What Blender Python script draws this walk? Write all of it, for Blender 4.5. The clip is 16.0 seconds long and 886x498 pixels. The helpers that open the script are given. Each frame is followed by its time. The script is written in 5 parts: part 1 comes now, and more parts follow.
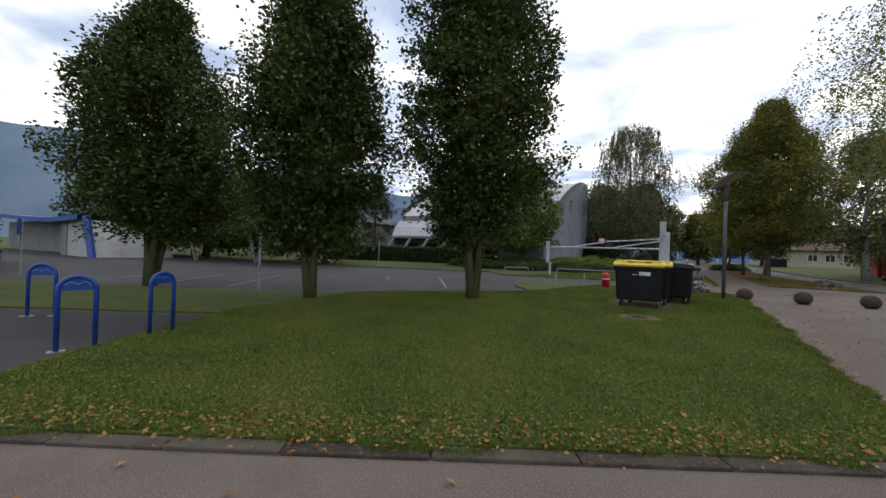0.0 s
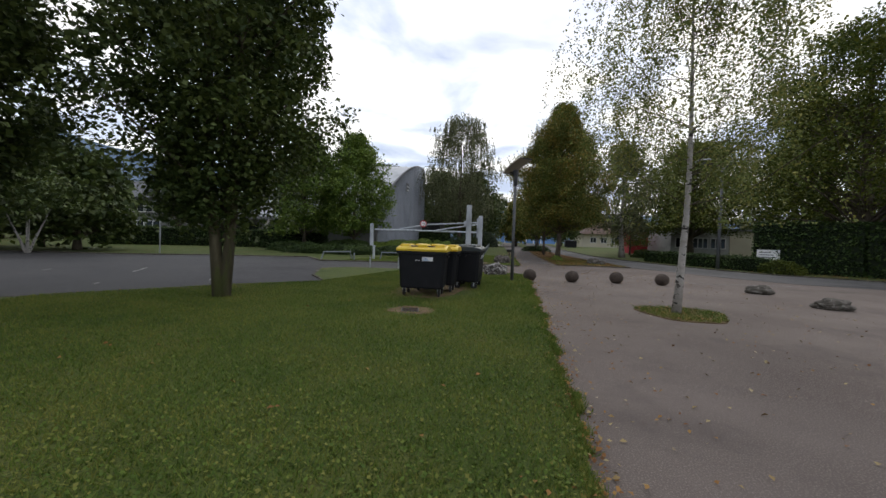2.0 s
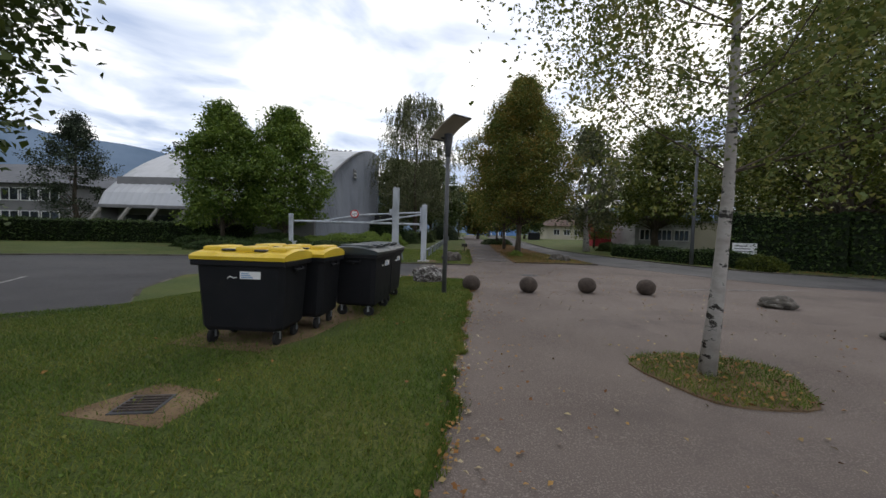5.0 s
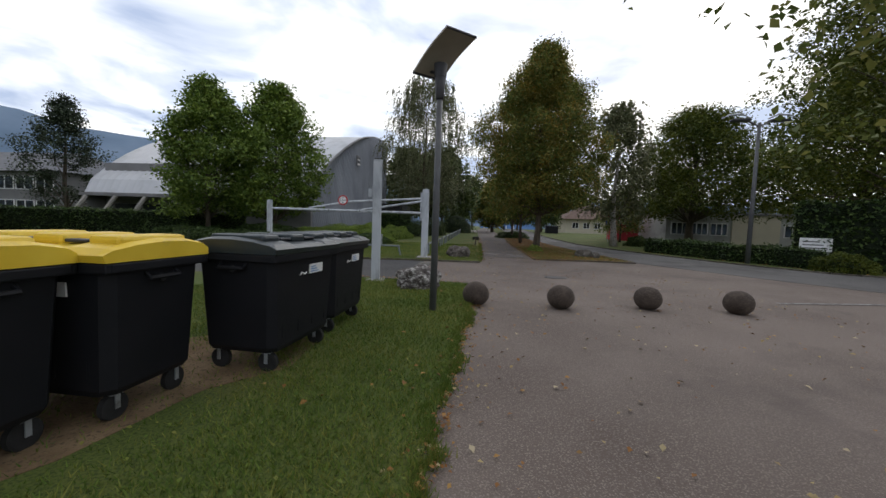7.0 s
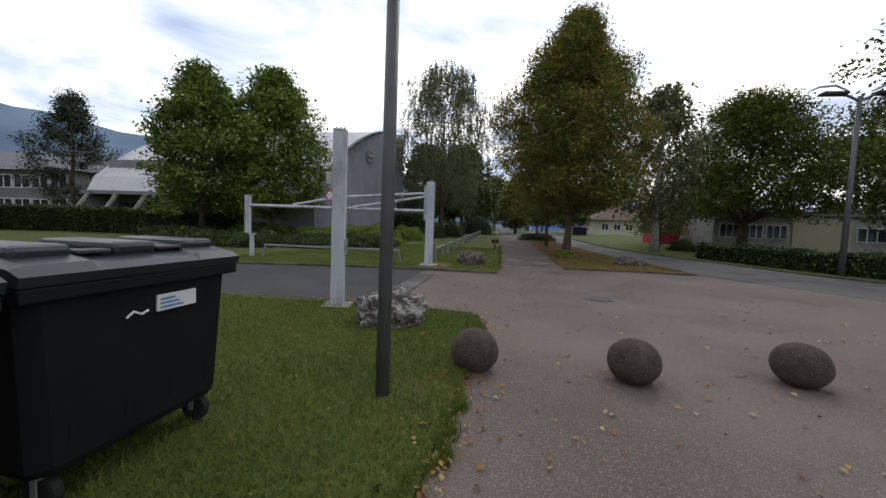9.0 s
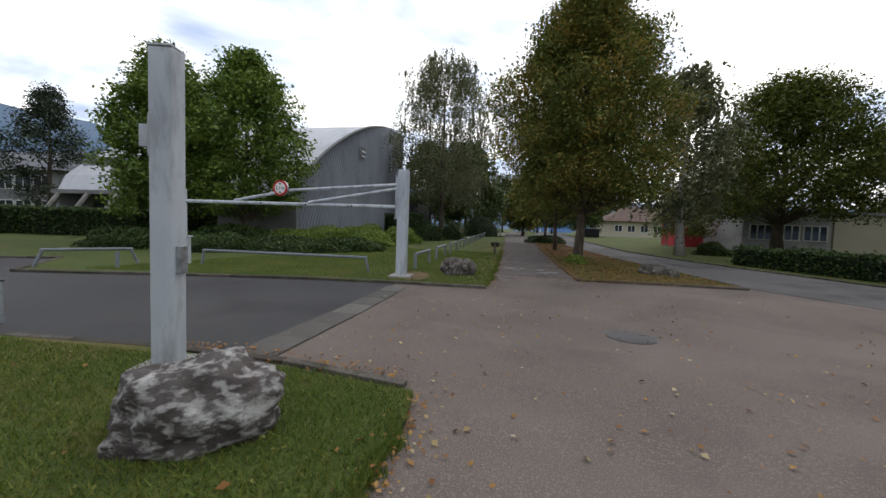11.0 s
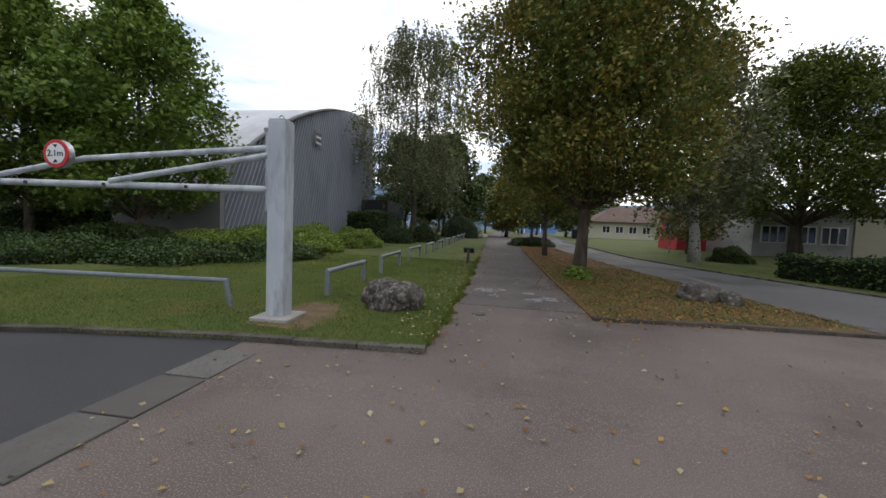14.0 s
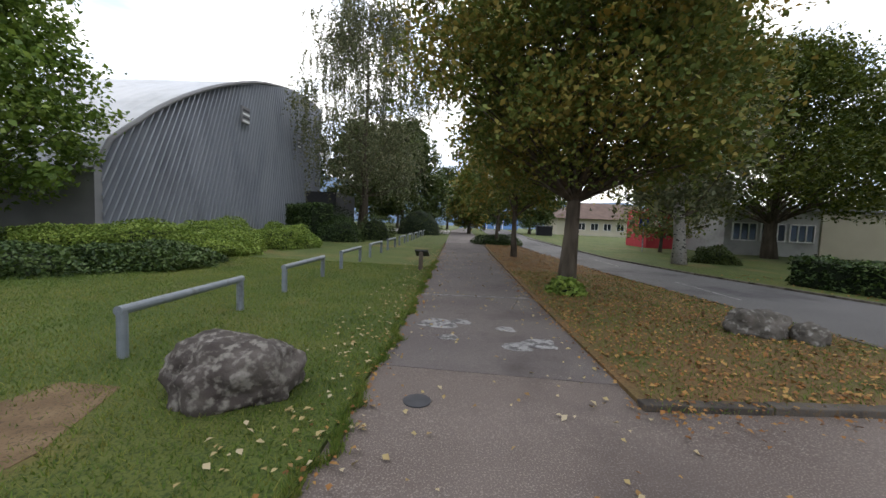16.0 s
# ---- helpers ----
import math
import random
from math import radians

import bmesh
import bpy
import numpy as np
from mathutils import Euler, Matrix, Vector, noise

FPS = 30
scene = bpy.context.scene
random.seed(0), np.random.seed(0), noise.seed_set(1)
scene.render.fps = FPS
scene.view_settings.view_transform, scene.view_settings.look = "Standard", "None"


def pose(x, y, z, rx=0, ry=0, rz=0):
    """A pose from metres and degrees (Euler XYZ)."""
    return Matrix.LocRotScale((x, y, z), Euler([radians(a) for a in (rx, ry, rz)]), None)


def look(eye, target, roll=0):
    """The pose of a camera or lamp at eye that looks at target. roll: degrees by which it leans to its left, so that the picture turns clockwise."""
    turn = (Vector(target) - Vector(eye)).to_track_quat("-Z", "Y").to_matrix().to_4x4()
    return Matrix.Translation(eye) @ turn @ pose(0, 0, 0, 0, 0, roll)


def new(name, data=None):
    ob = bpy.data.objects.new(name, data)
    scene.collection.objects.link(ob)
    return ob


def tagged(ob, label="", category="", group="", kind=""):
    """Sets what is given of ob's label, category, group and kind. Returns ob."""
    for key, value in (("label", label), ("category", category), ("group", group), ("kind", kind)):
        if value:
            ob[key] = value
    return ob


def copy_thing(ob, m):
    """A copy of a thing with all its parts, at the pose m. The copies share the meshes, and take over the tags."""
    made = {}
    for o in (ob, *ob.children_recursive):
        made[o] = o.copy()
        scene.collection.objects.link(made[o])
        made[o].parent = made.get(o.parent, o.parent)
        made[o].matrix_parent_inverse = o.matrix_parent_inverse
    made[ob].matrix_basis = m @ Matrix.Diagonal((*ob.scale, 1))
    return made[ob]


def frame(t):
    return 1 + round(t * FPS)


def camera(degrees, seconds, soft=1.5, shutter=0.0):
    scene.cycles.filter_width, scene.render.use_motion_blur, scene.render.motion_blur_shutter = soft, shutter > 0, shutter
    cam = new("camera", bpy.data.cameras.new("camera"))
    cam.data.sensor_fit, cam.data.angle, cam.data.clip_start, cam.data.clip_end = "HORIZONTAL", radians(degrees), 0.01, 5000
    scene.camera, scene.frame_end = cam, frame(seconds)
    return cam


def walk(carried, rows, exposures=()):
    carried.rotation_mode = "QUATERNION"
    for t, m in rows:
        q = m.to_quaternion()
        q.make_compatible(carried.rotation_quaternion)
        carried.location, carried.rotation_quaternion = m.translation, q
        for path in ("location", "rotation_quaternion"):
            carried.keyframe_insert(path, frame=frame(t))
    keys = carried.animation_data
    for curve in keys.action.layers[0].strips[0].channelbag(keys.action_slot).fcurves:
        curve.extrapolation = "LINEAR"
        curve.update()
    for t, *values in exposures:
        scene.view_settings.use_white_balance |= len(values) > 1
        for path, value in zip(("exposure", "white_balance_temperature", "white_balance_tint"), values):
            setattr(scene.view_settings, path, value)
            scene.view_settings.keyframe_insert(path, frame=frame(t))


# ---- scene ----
cam = camera(100.0, 16.0)
# seconds, eye, point looked at, roll
PATH = [
    (0, (0.015, 0.041, 1.56), (-1.02, 1.753, 1.572), 1.9),
    (0.5, (0.278, 0.604, 1.563), (-0.567, 2.417, 1.535), 1.8),
    (1, (0.538, 1.327, 1.565), (-0.081, 3.228, 1.526), 2.2),
    (1.5, (0.887, 1.987, 1.604), (0.448, 3.938, 1.55), 2.1),
    (2, (1.284, 2.645, 1.64), (0.985, 4.622, 1.586), 1.9),
    (2.5, (1.661, 3.341, 1.703), (1.412, 5.324, 1.65), 1.9),
    (3, (1.979, 4.045, 1.736), (1.766, 6.033, 1.686), 1.8),
    (3.5, (2.22, 4.725, 1.796), (2.052, 6.718, 1.749), 1.7),
    (4, (2.28, 5.513, 1.823), (2.159, 7.508, 1.762), 1.7),
    (6.5, (2.524, 9.799, 1.642), (2.361, 11.788, 1.522), 2.0),
    (7, (2.589, 10.679, 1.638), (2.39, 12.665, 1.509), 2.0),
    (7.5, (2.656, 11.544, 1.635), (2.431, 13.527, 1.506), 2.0),
    (8, (2.677, 12.326, 1.628), (2.413, 14.304, 1.504), 1.6),
    (8.5, (2.715, 13.172, 1.656), (2.419, 15.145, 1.527), 1.9),
    (11, (3.275, 17.237, 1.626), (2.901, 19.198, 1.506), 2.1),
    (11.5, (3.33, 18.078, 1.655), (2.958, 20.039, 1.531), 2.1),
    (12, (3.371, 18.954, 1.661), (3.012, 20.918, 1.535), 2.0),
    (12.5, (3.425, 19.818, 1.702), (3.079, 21.783, 1.572), 2.2),
    (13, (3.46, 20.676, 1.697), (3.131, 22.645, 1.578), 2.2),
    (13.5, (3.528, 21.539, 1.688), (3.216, 23.512, 1.58), 2.2),
    (14, (3.475, 22.415, 1.659), (3.181, 24.39, 1.544), 2.3),
    (14.5, (3.469, 23.314, 1.68), (3.198, 25.291, 1.543), 2.4),
    (15, (3.363, 24.185, 1.689), (3.126, 26.165, 1.54), 2.5),
    (15.5, (3.473, 25.117, 1.677), (3.254, 27.099, 1.525), 2.4),
    (16, (3.509, 26.088, 1.693), (3.414, 28.081, 1.564), 2.5),
]
walk(cam, [(t, look(eye, target, roll)) for t, eye, target, roll in PATH],
     exposures=[(0.0, 0.0), (3.5, -0.06), (7.0, -0.02), (8.5, 0.03), (11.0, 0.18), (13.0, 0.27), (14.5, 0.4), (16.0, 0.75)])


# ---------------------------------------------------------------- world, sun, exposure
world = bpy.data.worlds.new("World")
scene.world = world
world.use_nodes = True
wn, wl = world.node_tree.nodes, world.node_tree.links
wn.clear()
w_out, w_bg = wn.new("ShaderNodeOutputWorld"), wn.new("ShaderNodeBackground")
w_sky = wn.new("ShaderNodeTexSky")
w_sky.sky_type, w_sky.sun_disc = "NISHITA", False
w_sky.sun_elevation, w_sky.sun_rotation = radians(38), radians(20)
w_sky.dust_density, w_sky.air_density = 2.0, 1.2
w_co, w_sep = wn.new("ShaderNodeTexCoord"), wn.new("ShaderNodeSeparateXYZ")
wl.new(w_co.outputs["Generated"], w_sep.inputs[0])


def wmath(op, a, b):
    n = wn.new("ShaderNodeMath")
    n.operation = op
    for i, v in enumerate((a, b)):
        if isinstance(v, (int, float)):
            n.inputs[i].default_value = v
        else:
            wl.new(v, n.inputs[i])
    return n.outputs[0]


# the cloud layer: direction laid out on a flat deck overhead
w_up = wmath("MAXIMUM", w_sep.outputs[2], 0.03)
w_den = wmath("ADD", w_up, 0.12)
w_comb = wn.new("ShaderNodeCombineXYZ")
wl.new(wmath("DIVIDE", w_sep.outputs[0], w_den), w_comb.inputs[0])
wl.new(wmath("DIVIDE", w_sep.outputs[1], w_den), w_comb.inputs[1])
w_noise = wn.new("ShaderNodeTexNoise")
w_noise.inputs["Scale"].default_value, w_noise.inputs["Detail"].default_value = 1.5, 6.0
w_noise.inputs["Roughness"].default_value, w_noise.inputs["Distortion"].default_value = 0.5, 0.35
wl.new(w_comb.outputs[0], w_noise.inputs["Vector"])
w_ramp = wn.new("ShaderNodeValToRGB")
w_ramp.color_ramp.elements[0].position, w_ramp.color_ramp.elements[0].color = 0.36, (0.42, 0.50, 0.68, 1)
w_ramp.color_ramp.elements[1].position, w_ramp.color_ramp.elements[1].color = 0.54, (1.0, 0.985, 0.97, 1)
e = w_ramp.color_ramp.elements.new(0.46)
e.color = (0.70, 0.76, 0.88, 1)
wl.new(w_noise.outputs["Fac"], w_ramp.inputs[0])
w_scale = wn.new("ShaderNodeMixRGB")
w_scale.blend_type = "MULTIPLY"
w_scale.inputs[0].default_value, w_scale.inputs[2].default_value = 1.0, (0.1, 0.1, 0.1, 1)
wl.new(w_sky.outputs[0], w_scale.inputs[1])
w_mix = wn.new("ShaderNodeMixRGB")
w_mix.inputs[0].default_value = 0.88
wl.new(w_scale.outputs[0], w_mix.inputs[1])
wl.new(w_ramp.outputs[0], w_mix.inputs[2])
wl.new(w_mix.outputs[0], w_bg.inputs["Color"])
w_bg.inputs["Strength"].default_value = 1.3
wl.new(w_bg.outputs[0], w_out.inputs[0])

sun = new("sun", bpy.data.lights.new("sun", "SUN"))
sun.data.energy, sun.data.angle, sun.data.color = 0.6, radians(25), (1.0, 0.95, 0.88)
sun.matrix_world = look((20, 60, 60), (0, 0, 0))


# ---------------------------------------------------------------- materials
def rgb(c, a=1.0):
    return (c[0], c[1], c[2], a)


def material(name, colors, scale=4.0, rough=0.8, metal=0.0, bump=0.2, bump_scale=40.0, patch=0.35, island=False, per_object=False,
             speckle=None, speckle_scale=120.0, speckle_at=0.62, trans=0.0, spec=0.3, dirt=None, dirt_scale=1.0, dirt_at=(0.5, 0.62), stretch=(1, 1, 1)):
    """A surface in two scales: a large patchy mix of the colours, fine grain, optional speckle and dirt."""
    m = bpy.data.materials.new(name)
    m.use_nodes = True
    N, L = m.node_tree.nodes, m.node_tree.links
    b = N["Principled BSDF"]
    co = N.new("ShaderNodeTexCoord")
    mp = N.new("ShaderNodeMapping")
    mp.inputs["Scale"].default_value = stretch
    L.new(co.outputs["Object"], mp.inputs[0])
    vec = mp.outputs[0]
    n1 = N.new("ShaderNodeTexNoise")
    n1.inputs["Scale"].default_value, n1.inputs["Detail"].default_value = scale, 5.0
    L.new(vec, n1.inputs["Vector"])
    fac = n1.outputs["Fac"]
    if island or per_object:
        src = N.new("ShaderNodeNewGeometry") if island else N.new("ShaderNodeObjectInfo")
        mixf = N.new("ShaderNodeMath")
        mixf.operation = "MULTIPLY_ADD"
        L.new(src.outputs["Random Per Island" if island else "Random"], mixf.inputs[0])
        mixf.inputs[1].default_value = 0.55
        half = N.new("ShaderNodeMath")
        half.operation = "MULTIPLY_ADD"
        L.new(fac, half.inputs[0])
        half.inputs[1].default_value, half.inputs[2].default_value = 0.9, -0.22
        L.new(half.outputs[0], mixf.inputs[2])
        fac = mixf.outputs[0]
    ramp = N.new("ShaderNodeValToRGB")
    els = ramp.color_ramp.elements
    lo, hi = 0.5 - patch * 0.6, 0.5 + patch * 0.6
    els[0].position, els[0].color = lo, rgb(colors[0])
    els[1].position, els[1].color = hi, rgb(colors[-1])
    for i, c in enumerate(colors[1:-1]):
        x = els.new(lo + (hi - lo) * (i + 1) / (len(colors) - 1))
        x.color = rgb(c)
    L.new(fac, ramp.inputs[0])
    col = ramp.outputs[0]
    if speckle:
        n2 = N.new("ShaderNodeTexNoise")
        n2.inputs["Scale"].default_value, n2.inputs["Detail"].default_value = speckle_scale, 2.0
        L.new(vec, n2.inputs["Vector"])
        r2 = N.new("ShaderNodeValToRGB")
        r2.color_ramp.elements[0].position, r2.color_ramp.elements[1].position = speckle_at - 0.08, speckle_at + 0.08
        L.new(n2.outputs["Fac"], r2.inputs[0])
        mx = N.new("ShaderNodeMixRGB")
        L.new(r2.outputs[0], mx.inputs[0])
        L.new(col, mx.inputs[1])
        mx.inputs[2].default_value = rgb(speckle)
        col = mx.outputs[0]
    if dirt:
        n3 = N.new("ShaderNodeTexNoise")
        n3.inputs["Scale"].default_value, n3.inputs["Detail"].default_value = dirt_scale, 6.0
        n3.inputs["Roughness"].default_value = 0.65
        L.new(vec, n3.inputs["Vector"])
        r3 = N.new("ShaderNodeValToRGB")
        r3.color_ramp.elements[0].position, r3.color_ramp.elements[1].position = dirt_at
        L.new(n3.outputs["Fac"], r3.inputs[0])
        mx = N.new("ShaderNodeMixRGB")
        L.new(r3.outputs[0], mx.inputs[0])
        L.new(col, mx.inputs[1])
        mx.inputs[2].default_value = rgb(dirt)
        col = mx.outputs[0]
    L.new(col, b.inputs["Base Color"])
    b.inputs["Roughness"].default_value, b.inputs["Metallic"].default_value = rough, metal
    b.inputs["Specular IOR Level"].default_value = spec
    if bump:
        n4 = N.new("ShaderNodeTexNoise")
        n4.inputs["Scale"].default_value, n4.inputs["Detail"].default_value = bump_scale, 3.0
        L.new(vec, n4.inputs["Vector"])
        bp = N.new("ShaderNodeBump")
        bp.inputs["Strength"].default_value, bp.inputs["Distance"].default_value = bump, 0.01
        L.new(n4.outputs["Fac"], bp.inputs["Height"])
        L.new(bp.outputs[0], b.inputs["Normal"])
    if trans:
        tr = N.new("ShaderNodeBsdfTranslucent")
        L.new(col, tr.inputs["Color"])
        ms = N.new("ShaderNodeMixShader")
        ms.inputs[0].default_value = trans
        L.new(b.outputs[0], ms.inputs[1])
        L.new(tr.outputs[0], ms.inputs[2])
        L.new(ms.outputs[0], N["Material Output"].inputs["Surface"])
    return m


M_GRASS = material("lawn soil and grass", [(0.050, 0.072, 0.012), (0.071, 0.094, 0.017), (0.104, 0.103, 0.025)], scale=0.55, rough=0.95, bump=0.9, bump_scale=70,
                   speckle=(0.029, 0.046, 0.008), speckle_scale=45, speckle_at=0.55, dirt=(0.125, 0.094, 0.031), dirt_scale=0.33, dirt_at=(0.56, 0.70))
M_BLADE = material("grass blades", [(0.058, 0.103, 0.013), (0.109, 0.167, 0.023), (0.187, 0.190, 0.040)], scale=0.7, island=True, rough=0.7, bump=0, trans=0.25)
M_PLAZA = material("worn pinkish asphalt", [(0.100, 0.077, 0.066), (0.130, 0.104, 0.090), (0.164, 0.132, 0.116)], scale=0.45, rough=0.88, bump=1.0, bump_scale=65,
                   speckle=(0.226, 0.191, 0.169), speckle_scale=75, speckle_at=0.60, dirt=(0.082, 0.066, 0.059), dirt_scale=0.5, dirt_at=(0.54, 0.80))
M_PATH = material("dark path asphalt", [(0.082, 0.068, 0.065), (0.107, 0.091, 0.086), (0.132, 0.114, 0.105)], scale=0.6, rough=0.88, bump=1.0, bump_scale=65,
                  speckle=(0.193, 0.170, 0.156), speckle_scale=80, speckle_at=0.62, dirt=(0.064, 0.053, 0.049), dirt_scale=0.4, dirt_at=(0.52, 0.68))
M_LOT = material("dark car park asphalt", [(0.028, 0.027, 0.030), (0.037, 0.036, 0.038), (0.047, 0.045, 0.046)], scale=0.3, rough=0.82, bump=0.6, bump_scale=110,
                 speckle=(0.060, 0.059, 0.059), speckle_scale=80, speckle_at=0.62, dirt=(0.024, 0.022, 0.025), dirt_scale=0.2, dirt_at=(0.5, 0.65), spec=0.4)
M_ROAD = material("grey road asphalt", [(0.082, 0.079, 0.079), (0.101, 0.097, 0.096), (0.121, 0.115, 0.114)], scale=0.3, rough=0.88, bump=0.5, bump_scale=110,
                  speckle=(0.148, 0.143, 0.139), speckle_scale=80, speckle_at=0.62, dirt=(0.060, 0.057, 0.058), dirt_scale=0.25, dirt_at=(0.5, 0.62))
M_KERB = material("weathered concrete kerb", [(0.058, 0.050, 0.040), (0.088, 0.077, 0.064), (0.125, 0.111, 0.093)], scale=2.5, per_object=True, rough=0.95, bump=0.7, bump_scale=60,
                  speckle=(0.038, 0.034, 0.026), speckle_scale=35, speckle_at=0.6, dirt=(0.029, 0.026, 0.017), dirt_scale=1.5, dirt_at=(0.5, 0.66))
M_GUTTER = material("grimy concrete channel", [(0.090, 0.083, 0.076), (0.115, 0.108, 0.099), (0.144, 0.135, 0.124)], scale=2.0, per_object=True, rough=0.95, bump=0.7, bump_scale=60,
                    speckle=(0.09, 0.082, 0.072), speckle_scale=40, speckle_at=0.6)
M_DARKKERB = material("dirty dark kerb", [(0.040, 0.034, 0.029), (0.062, 0.053, 0.045), (0.090, 0.078, 0.066)], scale=3.0, per_object=True, rough=0.95, bump=0.9, bump_scale=45,
                      speckle=(0.11, 0.075, 0.04), speckle_scale=22, speckle_at=0.62)
M_CONC = material("concrete", [(0.25, 0.235, 0.22), (0.33, 0.315, 0.295), (0.40, 0.385, 0.36)], scale=1.5, rough=0.95, bump=0.5, bump_scale=70,
                  speckle=(0.2, 0.19, 0.175), speckle_scale=60, speckle_at=0.6)
M_MULCH = material("bare soil and dry litter", [(0.10, 0.065, 0.035), (0.15, 0.10, 0.055), (0.20, 0.14, 0.08)], scale=3, rough=1, bump=0.9, bump_scale=60, speckle=(0.07, 0.05, 0.03), speckle_scale=40)
M_LITTER = material("thin grass through brown leaf litter", [(0.075, 0.085, 0.025), (0.130, 0.085, 0.035), (0.170, 0.095, 0.040)], scale=1.3, rough=1, bump=0.9, bump_scale=50,
                    speckle=(0.085, 0.050, 0.022), speckle_scale=28, speckle_at=0.55)
M_BARK = material("rough grey-brown bark", [(0.045, 0.036, 0.027), (0.085, 0.068, 0.052), (0.13, 0.11, 0.085)], scale=6, rough=0.95, bump=1.0, bump_scale=25, stretch=(1, 1, 0.25))
M_MOSSBARK = material("mossy bark", [(0.045, 0.040, 0.026), (0.080, 0.068, 0.042), (0.13, 0.115, 0.075)], scale=6, rough=0.95, bump=1.0, bump_scale=25, stretch=(1, 1, 0.25),
                      dirt=(0.075, 0.085, 0.028), dirt_scale=2.5, dirt_at=(0.5, 0.6))
M_BIRCHBARK = material("white birch bark with dark scars", [(0.245, 0.223, 0.202), (0.338, 0.317, 0.295), (0.432, 0.418, 0.389)], scale=5, rough=0.8, bump=0.5, bump_scale=30,
                       stretch=(1, 1, 1.6), dirt=(0.032, 0.029, 0.025), dirt_scale=5.0, dirt_at=(0.55, 0.60))
M_LEAF_DARK = material("dark green leaves", [(0.034, 0.056, 0.014), (0.059, 0.086, 0.021), (0.095, 0.123, 0.031)], scale=0.6, island=True, rough=0.55, bump=0, trans=0.22)
M_LEAF_PLANE = material("bright green broad leaves", [(0.062, 0.109, 0.017), (0.110, 0.175, 0.027), (0.176, 0.241, 0.042)], scale=0.6, island=True, rough=0.55, bump=0, trans=0.3)
M_LEAF_LIME = material("lime leaves turning brown", [(0.080, 0.112, 0.023), (0.135, 0.165, 0.034), (0.247, 0.193, 0.041)], scale=0.5, island=True, rough=0.6, bump=0, trans=0.25)
M_LEAF_GOLD = material("yellow autumn leaves", [(0.20, 0.13, 0.02), (0.28, 0.19, 0.03), (0.22, 0.20, 0.04)], scale=1.5, island=True, rough=0.6, bump=0, trans=0.3)
M_LEAF_YELLOW = material("yellowing leaves", [(0.043, 0.066, 0.010), (0.076, 0.101, 0.014), (0.125, 0.137, 0.019)], scale=0.35, island=True, rough=0.6, bump=0, trans=0.28)
M_LEAF_BIRCH = material("birch leaves", [(0.098, 0.132, 0.034), (0.155, 0.186, 0.047), (0.245, 0.240, 0.066)], scale=0.5, island=True, rough=0.55, bump=0, trans=0.3)
M_LEAF_GREY = material("grey-green hanging birch leaves", [(0.086, 0.100, 0.049), (0.137, 0.152, 0.077), (0.213, 0.215, 0.114)], scale=0.4, island=True, rough=0.6, bump=0, trans=0.25)
M_NEEDLE = material("dark pine needles", [(0.018, 0.030, 0.016), (0.032, 0.048, 0.025), (0.047, 0.065, 0.034)], scale=0.6, island=True, rough=0.7, bump=0)
M_LEAF_HEDGE = material("clipped hedge leaves", [(0.021, 0.043, 0.011), (0.039, 0.073, 0.016), (0.072, 0.110, 0.025)], scale=0.8, island=True, rough=0.6, bump=0, trans=0.15)
M_LEAF_JUNIPER = material("light green shrub foliage", [(0.106, 0.166, 0.026), (0.169, 0.247, 0.041), (0.244, 0.313, 0.059)], scale=0.7, island=True, rough=0.65, bump=0, trans=0.15)
# near-black green, painted shade for the depth of hedges and shrubs
M_CORE_SHADE = material("painted shade inside foliage", [(0.008, 0.013, 0.006), (0.014, 0.022, 0.009)], scale=4, rough=1, bump=0.5)
M_FALLEN = material("fallen leaves", [(0.134, 0.054, 0.016), (0.235, 0.108, 0.029), (0.336, 0.202, 0.064)], scale=3, island=True, rough=0.75, bump=0, patch=0.5)
M_FALLEN_PALE = material("pale dry fallen leaves", [(0.195, 0.112, 0.038), (0.315, 0.247, 0.112), (0.375, 0.315, 0.210)], scale=3, island=True, rough=0.75, bump=0, patch=0.5)
M_BIN = material("charcoal plastic", [(0.009, 0.010, 0.012), (0.013, 0.013, 0.016)], scale=3, rough=0.55, bump=0.12, bump_scale=300, spec=0.16, dirt=(0.018, 0.017, 0.017), dirt_scale=2.2, dirt_at=(0.55, 0.8))
M_LIDGREY = material("slate grey plastic lid", [(0.016, 0.024, 0.028), (0.024, 0.034, 0.039)], scale=3, rough=0.33, bump=0.1, bump_scale=200, spec=0.5)
M_LIDYELLOW = material("yellow plastic lid", [(0.62, 0.42, 0.025), (0.72, 0.52, 0.05)], scale=3, rough=0.45, bump=0.1, bump_scale=200, spec=0.45, dirt=(0.45, 0.32, 0.06), dirt_scale=4, dirt_at=(0.58, 0.75))
M_RUBBER = material("black rubber", [(0.012, 0.012, 0.012), (0.025, 0.025, 0.025)], scale=8, rough=0.85, bump=0.2)
M_GALV = material("galvanised steel", [(0.30, 0.32, 0.34), (0.40, 0.42, 0.44)], scale=9, rough=0.5, metal=0.6, bump=0.1, dirt=(0.2, 0.2, 0.2), dirt_scale=5)
M_RAIL = material("grey-blue painted rail", [(0.150, 0.173, 0.195), (0.203, 0.225, 0.247)], scale=6, rough=0.55, bump=0.15, dirt=(0.098, 0.105, 0.105), dirt_scale=4, dirt_at=(0.55, 0.7))
M_GANTRY = material("weathered pale grey paint", [(0.36, 0.39, 0.43), (0.46, 0.49, 0.53), (0.52, 0.55, 0.58)], scale=1.8, rough=0.6, bump=0.2, bump_scale=25, stretch=(1, 1, 0.3),
                    dirt=(0.19, 0.20, 0.215), dirt_scale=3.2, dirt_at=(0.48, 0.74))
